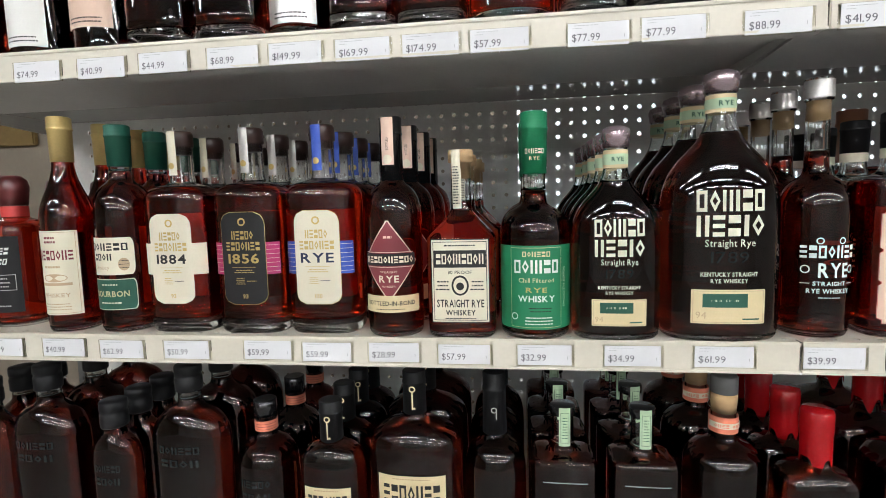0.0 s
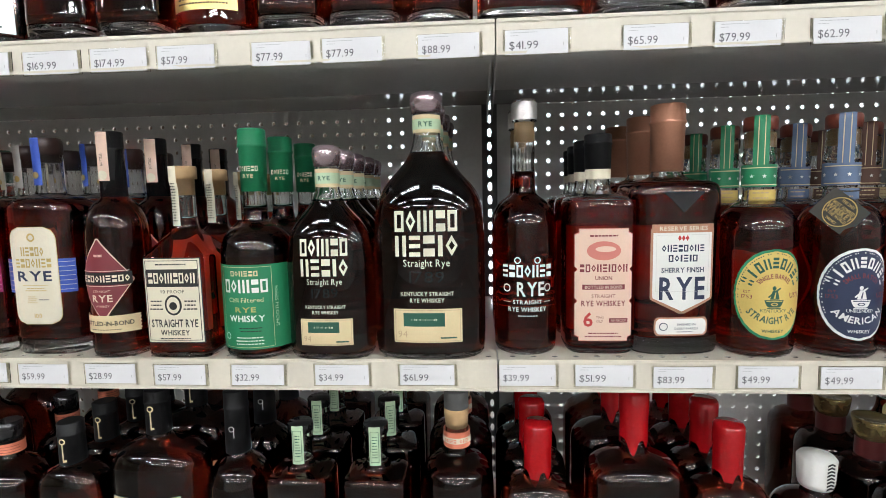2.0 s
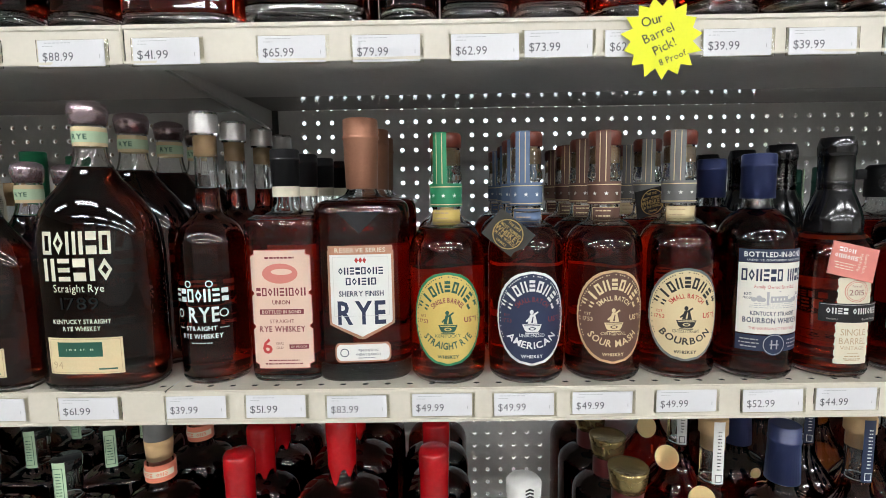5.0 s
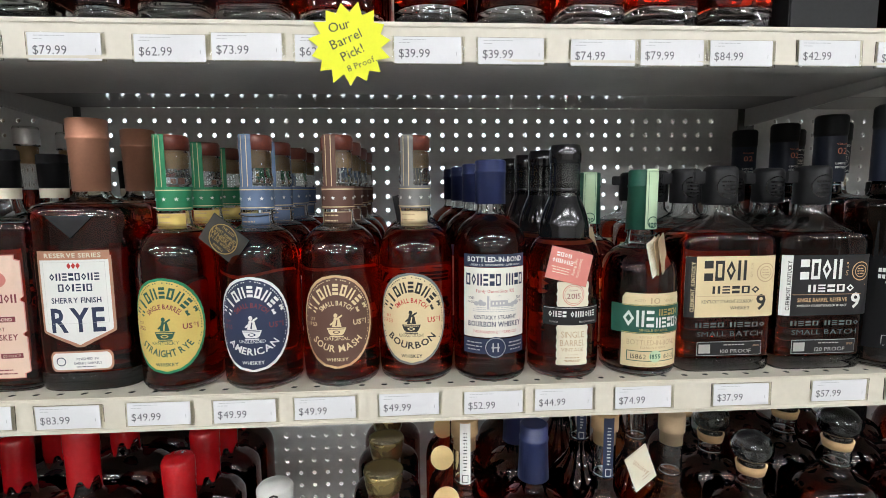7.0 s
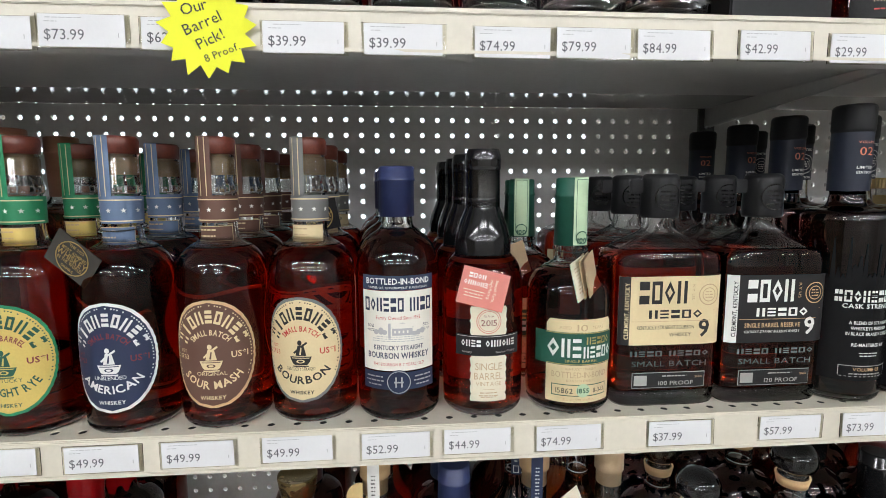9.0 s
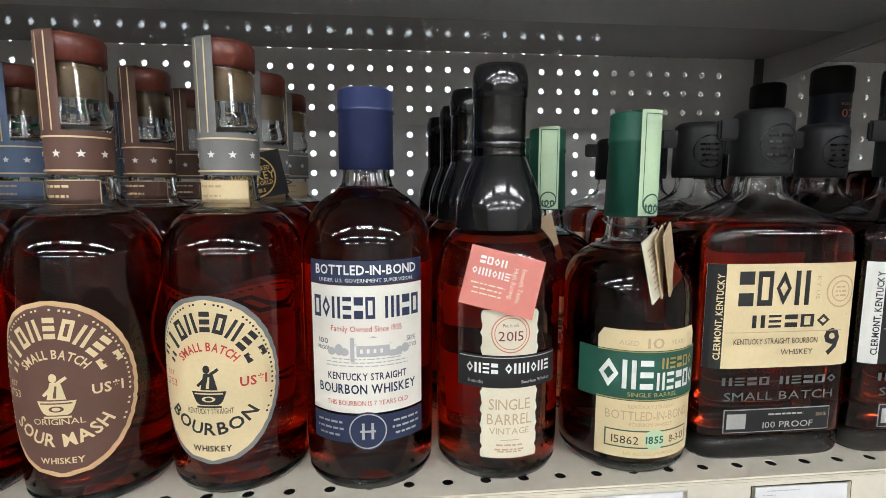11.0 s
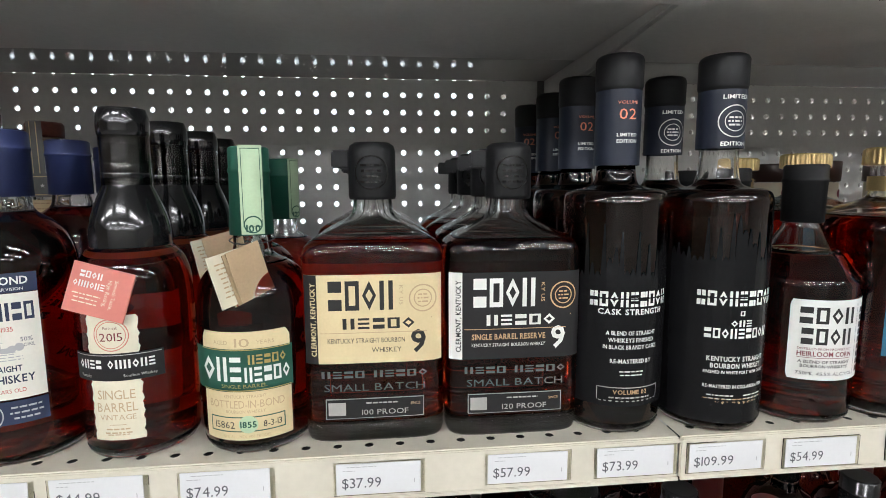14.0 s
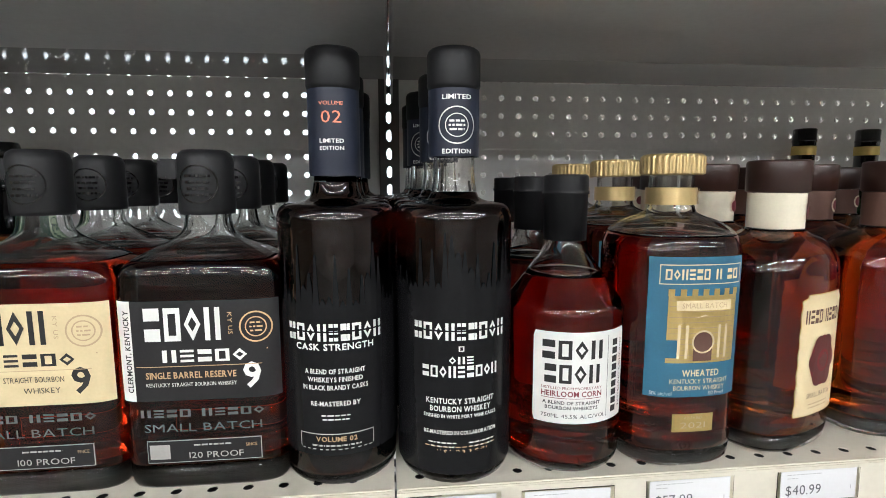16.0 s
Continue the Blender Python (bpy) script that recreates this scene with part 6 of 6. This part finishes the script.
for x, w, deep, n, liquid, face, heel, low in (
    (-0.83, 0.085, 0.085, 2, DEEP, WHITE, 0.0, 0.03), (-0.742, 0.080, 0.08, 2, DEEP, None, 0.0, 0.03), (-0.649, 0.085, 0.085, 2, DEEP, WHITE, 0.0, 0.012),
    (-0.551, 0.090, 0.09, 2, DEEP, PINKP, 0.0, 0.030), (-0.458, 0.092, 0.085, 4, DEEP, None, 0.022, 0.03), (-0.362, 0.090, 0.085, 4, DEEP, None, 0.020, 0.03),
    (-0.271, 0.084, 0.084, 2, AMBER_DARK, SILVER, 0.012, 0.016), (-0.184, 0.084, 0.084, 4, DEEP, None, 0.022, 0.03), (-0.095, 0.086, 0.084, 4, DEEP, None, 0.020, 0.03),
    (0.002, 0.102, 0.09, 2.2, AMBER, GOLD, 0.014, 0.030), (0.098, 0.078, 0.078, 4, DEEP, None, 0.02, 0.03), (0.186, 0.084, 0.08, 4, DEEP, None, 0.02, 0.03),
    (0.270, 0.078, 0.078, 2, DEEP, None, 0.018, 0.03), (0.376, 0.118, 0.07, 4, AMBER_DARK, PAPER, 0.016, 0.028), (0.507, 0.126, 0.09, 5, DEEP, WHITE, 0.022, 0.045),
    (0.614, 0.060, 0.06, 2, DEEP, None, 0.016, 0.03), (0.685, 0.072, 0.072, 4, DEEP, None, 0.02, 0.03), (0.763, 0.076, 0.076, 4, AMBER_DARK, None, 0.02, 0.03),
    (0.850, 0.092, 0.09, 2.4, AMBER, None, 0.016, 0.03), (0.945, 0.080, 0.08, 2, AMBER_DARK, SILVER, 0.022, 0.04), (1.032, 0.076, 0.076, 2, DEEP, PAPER, 0.022, 0.045),
    (1.115, 0.070, 0.07, 4, AMBER_DARK, None, 0.024, 0.03), (1.193, 0.076, 0.076, 4, AMBER_DARK, None, 0.024, 0.03), (1.275, 0.076, 0.076, 4, AMBER, None, 0.024, 0.03),
    (1.560, 0.076, 0.076, 2, AMBER_DARK, None, 0.012, 0.03), (1.655, 0.085, 0.085, 2, DEEP, PAPER, 0.0, 0.03), (1.755, 0.085, 0.085, 2, DEEP, PAPER, 0.0, 0.03), (1.86, 0.085, 0.085, 2, DEEP, PAPER, 0.0, 0.03),
):
    upper_bottle(x, w, deep, n, liquid, face, heel, low=low)

b = upper_bottle(1.476, 0.066, 0.066, 2, DEEP, None, 0.0, 0.27, "dark whiskey bottle with a black and red label")
s = b.label("label", BLACKP, 0.006, 0.13, 0.030, "black paper label")
s.text(BUFF, "MOUNTAIN", 0, 0.030, 0.0045, 0.032, 1)
s.text(BUFF, "WHISKEY", 0, 0.023, 0.0045, 0.028, 1)
s.lines(RED, 0, 0.014, 0.030, 1, 0.004, 0.0014)
b.ink(s)

carton = tagged(new("carton"), "black gift carton with a pale window mark", "box", "bottles on the upper shelf")
carton.matrix_basis = pose(1.372, FRONT_UP + 0.064, UPPER)
bm = bmesh.new()
add_box(bm, -0.050, -0.05, 0, 0.050, 0.05, 0.30, 0.0015)
part("body", bm, BLACK_MATT, carton, "", False)
s = Sheet(lambda u, v, up=0.0: Vector((u, -0.0505 - up, v)))
s.bar(GREYP, 0.012, 0.075, 0.060, 0.080)
s.make(carton, ("panel",))
s.bar(RED, 0.012, 0.052, 0.026, 0.016, 0.0004)
s.make(carton, ("mark",))


# ---- lower shelf: caps, necks and shoulders ----
def low_bottle(label, h, w, deep, n, sh, nk, nr, top, shape="round", liquid=None, glass=None, fill=None):
    return Bottle(label, h, w, deep, n, sh, nk, nr, top, shape, liquid or DEEP, fill, glass, group="bottles on the lower shelf")


def put_low(b, x, count=2, step=None, y=0.0, rz=0.0):
    b.stand(x, 0.655 + b.b + y, LOWER, rz)
    row_behind(b, x, 0.655 + b.b + y, LOWER, count, step or 2 * b.b + 0.006)


def embossed(b, z, width, words):
    s = Sheet(b.wrap())
    for k, w in enumerate(words):
        s.blocks(BLACK_GLOSS, w, 0, z - k * 0.020, 0.011, width * (0.7 + 0.05 * len(w) / 2))
    s.make(b.thing, ("raised_lettering",))


def plain_flask(h, w, label):
    b = low_bottle(label, h, w, w * 0.62, 2.2, h * 0.60, h * 0.82, 0.0165, h - 0.012, "round", DEEP)
    b.turned("cap", [(h - 0.040, 0.0185), (h - 0.038, 0.0195), (h - 0.020, 0.0195), (h - 0.019, 0.0185), (h - 0.014, 0.0185), (h - 0.013, 0.0195), (h - 0.002, 0.0195), (h, 0.018)], BLACK_MATT, "black screw cap")
    embossed(b, h * 0.62, w * 0.62, ("NNNNNN", "NNNN"))
    return b


put_low(plain_flask(0.290, 0.088, "flat amber whiskey flask with a black cap"), -0.835, 2)
put_low(plain_flask(0.313, 0.122, "large flat amber whiskey flask with raised lettering"), -0.735, 2, 0.09)
put_low(plain_flask(0.262, 0.080, "small amber whiskey flask with raised lettering"), -0.612, 2)
put_low(plain_flask(0.317, 0.122, "large flat amber whiskey flask with raised lettering"), -0.492, 2, 0.09)

b = low_bottle("black whiskey bottle with an orange neck band", 0.262, 0.094, 0.094, 2, 0.150, 0.212, 0.0150, 0.25, "round", DEEP)
b.capsule(BLACK_GLOSS, 0.232, 0.262, 0.0165, 0.0168, False)
ringprint(b, 0.216, 0.2315, 0.0162, PEACH)
s = Sheet(on_ring(0.0166))
for k in range(3):
    s.bar(MAROON, 0, 0.2195 + k * 0.004, 0.045, 0.0006)
s.make(b.thing, ("band_lines",))
embossed(b, 0.150, 0.055, ("NNNNN", "NNNN"))
put_low(b, -0.375, 3)


def key_bottle(h, w, label):
    b = low_bottle(label, h, w, w * 0.66, 2.6, h * 0.62, h * 0.79, 0.0150, h - 0.01, "round", DEEP)
    b.capsule(BLACK_MATT, h - 0.062, h, 0.0168, 0.0165)
    s = Sheet(on_ring(0.0168))
    s.disc(BUFF, 0, h - 0.024, 0.0045, hole=0.6)
    s.bar(BUFF, 0, h - 0.041, 0.0018, 0.026)
    s.bar(BUFF, 0.002, h - 0.052, 0.004, 0.003)
    s.make(b.thing, ("key_mark",))
    s = b.label("label", BUFF, h * 0.30, h * 0.56, w * 0.36, "cream paper label", border=INK, edge=0.0006)
    s.blocks(INK, "NNNNNNN", 0, h * 0.475, h * 0.085, w * 0.60)
    s.lines(KRAFT, 0, h * 0.545, w * 0.5, 1, 0.003, 0.0016)
    s.text(KRAFT, "KENTUCKY STRAIGHT BOURBON WHISKEY", 0, h * 0.405, 0.0032, w * 0.62)
    s.bar(KRAFT, 0, h * 0.385, w * 0.66, 0.0006)
    b.ink(s)
    return b


put_low(key_bottle(0.270, 0.096, "bourbon bottle with a black capsule and a key mark"), -0.266, 3)
put_low(key_bottle(0.313, 0.134, "large bourbon bottle with a cream label and key mark"), -0.143, 2)

b = low_bottle("round bourbon bottle with a tall black capsule", 0.313, 0.088, 0.088, 2, 0.160, 0.225, 0.0150, 0.30, "round", DEEP)
b.capsule(BLACK_MATT, 0.225, 0.313, 0.0172, 0.0160)
s = Sheet(on_ring(0.0170))
s.disc(SILVER, 0, 0.262, 0.004, hole=0.7)
s.bar(SILVER, 0.003, 0.256, 0.001, 0.014)
s.make(b.thing, ("cap_mark",))
put_low(b, -0.028, 3)


def stamp_strip_bottle(label):
    b = low_bottle(label, 0.272, 0.088, 0.070, 5, 0.185, 0.212, 0.0150, 0.26, "square", DEEP)
    b.turned("cap", [(0.258, 0.0160), (0.259, 0.0170), (0.270, 0.0170), (0.272, 0.0155)], BLACK_GLOSS, "black stopper")
    strip(b, SAGE, 0.218, 0.2715, 0.0078, 4, 0.0166)
    s = Sheet(on_ring(0.0175, 4))
    s.frame_line(DARKGREEN, 0, 0.244, 0.011, 0.042, 0.0006)
    s.lines(DARKGREEN, 0, 0.258, 0.007, 8, 0.004, 0.0012, 3)
    s.make(b.thing, ("strip_print",))
    s = Sheet(b.wrap())
    s.bar(SILVER, 0, 0.176, 0.058, 0.0012)
    s.make(b.thing, ("raised_line",))
    return b


put_low(stamp_strip_bottle("square bourbon bottle with a pale green stamp strip"), 0.066, 3, 0.085)
put_low(stamp_strip_bottle("square bourbon bottle with a pale green stamp strip"), 0.171, 3, 0.085)

b = low_bottle("round bourbon bottle with a coral neck band and cork", 0.312, 0.100, 0.100, 2, 0.180, 0.228, 0.0160, 0.29, "round", DEEP)
b.turned("cap", [(0.270, 0.0130), (0.288, 0.0135), (0.2885, 0.0168), (0.310, 0.0168), (0.312, 0.0155)], GREYP, "grey stopper")
b.turned("cork", [(0.262, 0.0150), (0.280, 0.0166), (0.2878, 0.0168)], CORK, "natural cork")
ringprint(b, 0.236, 0.258, 0.0176, PEACH)
s = Sheet(on_ring(0.0182))
s.bar(PAPER, 0, 0.247, 0.05, 0.008)
s.blocks(PEACH, "NNNN NNN", 0, 0.247, 0.005, 0.034, lift=0.0004)
s.make(b.thing, ("band_print",))
put_low(b, 0.280, 3)


def dripping_wax(h, w, label):
    b = low_bottle(label, h, w, w * 0.72, 3, h * 0.60, h * 0.74, 0.0160, h - 0.01, "round", DEEP)
    bm = bmesh.new()
    n = 36
    top = [(h - 0.002, 0.0165), (h - 0.006, 0.0190), (h - 0.030, 0.0192), (h - 0.034, 0.0185), (h - 0.060, 0.0182)]
    rings = [ring(bm, z, r, r, 2, n) for z, r in top]
    last = []
    for k in range(n):
        drop = 0.012 * max(0, math.sin(k * 0.87)) + 0.020 * max(0, math.sin(k * 0.52 + 1)) ** 4
        v = rings[-1][k].co
        last.append(bm.verts.new((v.x * 1.01, v.y * 1.01, v.z - 0.004 - drop)))
    rings.append(last)
    for p, q in zip(rings, rings[1:]):
        for k in range(n):
            bm.faces.new((p[k], q[k], q[(k + 1) % n], p[(k + 1) % n]))
    bm.faces.new(rings[0])
    bmesh.ops.recalc_face_normals(bm, faces=bm.faces[:])
    part("wax", bm, REDWAX, b.thing, "red wax dripping down the neck")
    return b


put_low(dripping_wax(0.277, 0.098, "bourbon bottle dipped in red wax"), 0.388, 3)
put_low(dripping_wax(0.318, 0.124, "large bourbon bottle dipped in red wax"), 0.515, 2)
put_low(dripping_wax(0.279, 0.098, "bourbon bottle dipped in red wax"), 0.632, 3)

b = low_bottle("dark flask with a white wrapped stopper", 0.233, 0.100, 0.080, 2.4, 0.150, 0.185, 0.0165, 0.22, "round", DEEP)
b.turned("cap", [(0.192, 0.0190), (0.200, 0.0210), (0.229, 0.0225), (0.233, 0.0195)], WHITE, "white wrapped stopper with a black chevron strip")
s = Sheet(on_ring(0.0222, 10))
for k in range(8):
    s.polygon(INK, [(-0.005, 0.196 + k * 0.0045), (0, 0.1985 + k * 0.0045), (0.005, 0.196 + k * 0.0045), (0.005, 0.1985 + k * 0.0045), (0, 0.201 + k * 0.0045), (-0.005, 0.1985 + k * 0.0045)])
s.make(b.thing, ("chevron_strip",))
put_low(b, 0.745, 0)

b = low_bottle("dark bottle with a flared gold lid", 0.243, 0.098, 0.098, 2, 0.150, 0.185, 0.0190, 0.225, "round", DEEP, SMOKED)
b.turned("lid", [(0.214, 0.0205), (0.2145, 0.0215), (0.224, 0.0235), (0.236, 0.0250), (0.240, 0.0256), (0.243, 0.0250), (0.2415, 0.0225)], ANTIQUE, "flared antique gold lid")
ringprint(b, 0.186, 0.213, 0.0192, WINE)
put_low(b, 0.880, 3, 0.084)

def strip_neck(label, strip_mat, ink, liquid, medal):
    b = low_bottle(label, 0.309, 0.094, 0.094, 2, 0.150, 0.215, 0.0150, 0.29, "long", liquid)
    b.turned("cork", [(0.268, 0.0130), (0.288, 0.0135), (0.2885, 0.0172), (0.307, 0.0172), (0.309, 0.0160)], CORK, "pale wooden stopper")
    strip(b, strip_mat, 0.228, 0.3085, 0.0068, -4, 0.0174)
    s = Sheet(on_ring(0.0182, -4))
    s.lines(ink, 0, 0.296, 0.005, 12, 0.0044, 0.0014, 4)
    s.frame_line(ink, 0, 0.236, 0.0075, 0.010, 0.0008)
    s.make(b.thing, ("strip_print",))
    if medal:
        bm = bmesh.new()
        got = bmesh.ops.create_cone(bm, cap_ends=True, segments=32, radius1=0.0165, radius2=0.0165, depth=0.002)
        bmesh.ops.rotate(bm, verts=got["verts"], matrix=Matrix.Rotation(radians(72), 3, "X") )
        bmesh.ops.translate(bm, verts=got["verts"], vec=(-0.026, -0.030, 0.215))
        part("medallion", bm, GOLDCAP, b.thing, "round gold medallion", False)
    return b


put_low(strip_neck("bourbon bottle with a white neck strip and gold medallion", WHITE, INK, AMBER, True), 0.985, 3)
b = low_bottle("bourbon bottle with a matt blue capsule", 0.298, 0.094, 0.094, 2, 0.160, 0.215, 0.0150, 0.28, "round", DEEP)
b.capsule(NAVYCAP, 0.225, 0.298, 0.0200, 0.0180)
bm = bmesh.new()
bmesh.ops.create_uvsphere(bm, u_segments=16, v_segments=8, radius=0.008)
bmesh.ops.scale(bm, verts=bm.verts[:], vec=(1, 0.3, 1))
bmesh.ops.translate(bm, verts=bm.verts[:], vec=(0, -0.040, 0.196))
part("charm", bm, GOLDCAP, b.thing, "small gold charm")
put_low(b, 1.075, 3)
b = strip_neck("bourbon bottle with a navy neck strip and paper tag", NAVY, WHITE, DEEP, False)
tag, s = card(b, "neck_tag", PAPER, (0.034, -0.034, 0.250), 0.036, 0.052, 24, 20, 0, 0.001, False, "cream paper tag")
s.text(KRAFT, "Whiskey", 0, 0.002, 0.006, 0.032, turn=-60)
s.lines(KRAFT, 0.004, -0.012, 0.018, 2, 0.004, 0.001)
s.make(tag, ("lettering",))
put_low(b, 1.169, 3)

b = low_bottle("pale bourbon bottle with a tan wooden stopper", 0.307, 0.090, 0.090, 2, 0.140, 0.215, 0.0150, 0.29, "long", AMBER_LIGHT)
b.turned("cork", [(0.266, 0.0135), (0.283, 0.0142), (0.2835, 0.0165), (0.305, 0.0165), (0.307, 0.0155)], KRAFT, "tan wooden stopper")
put_low(b, 1.258, 3)


def ball_top(label, h, w, liquid):
    b = low_bottle(label, h, w, w * 0.8, 2.2, h * 0.54, h * 0.72, 0.0170, h - 0.03, "round", liquid)
    r = 0.0255
    b.turned("stopper", [(h - 0.044, 0.0170)] + [(h - r * 0.85 - r * 0.85 * math.cos(w_), max(r * math.sin(w_), 0.004)) for w_ in [0.55 + 0.2 * k for k in range(13)]], SMOKED, "round smoked glass stopper")
    b.turned("cork", [(h - 0.056, 0.0165), (h - 0.0445, 0.0190)], CORK, "pale cork ring")
    return b


put_low(ball_top("dark bottle with a round glass stopper", 0.278, 0.104, DEEP), 1.368, 3, 0.088)
put_low(ball_top("tall dark bottle with a round glass stopper", 0.306, 0.112, DEEP), 1.490, 3, 0.094)
for x, h in ((1.60, 0.285), (1.70, 0.262), (1.80, 0.285), (1.90, 0.270), (2.0, 0.285)):
    b = low_bottle("dark bourbon bottle with a black capsule", h, 0.092, 0.092, 2, h * 0.55, h * 0.76, 0.0150, h - 0.01, "round", DEEP)
    b.capsule(BLACK_GLOSS if h > 0.28 else WINE, h * 0.80, h, 0.0172, 0.0170)
    put_low(b, x, 3)


# ---- beyond the end of the shelving ----
sign = tagged(new("card_strip"), "brown card strip on the tan partition", "sign")
sign.matrix_basis = pose(-2.0, 1.548, 1.66)
bm = bmesh.new()
add_box(bm, -0.6, -0.02, -0.045, 0.42, 0.0, 0.045, 0.004)
part("card", bm, BROWN, sign, "", False)
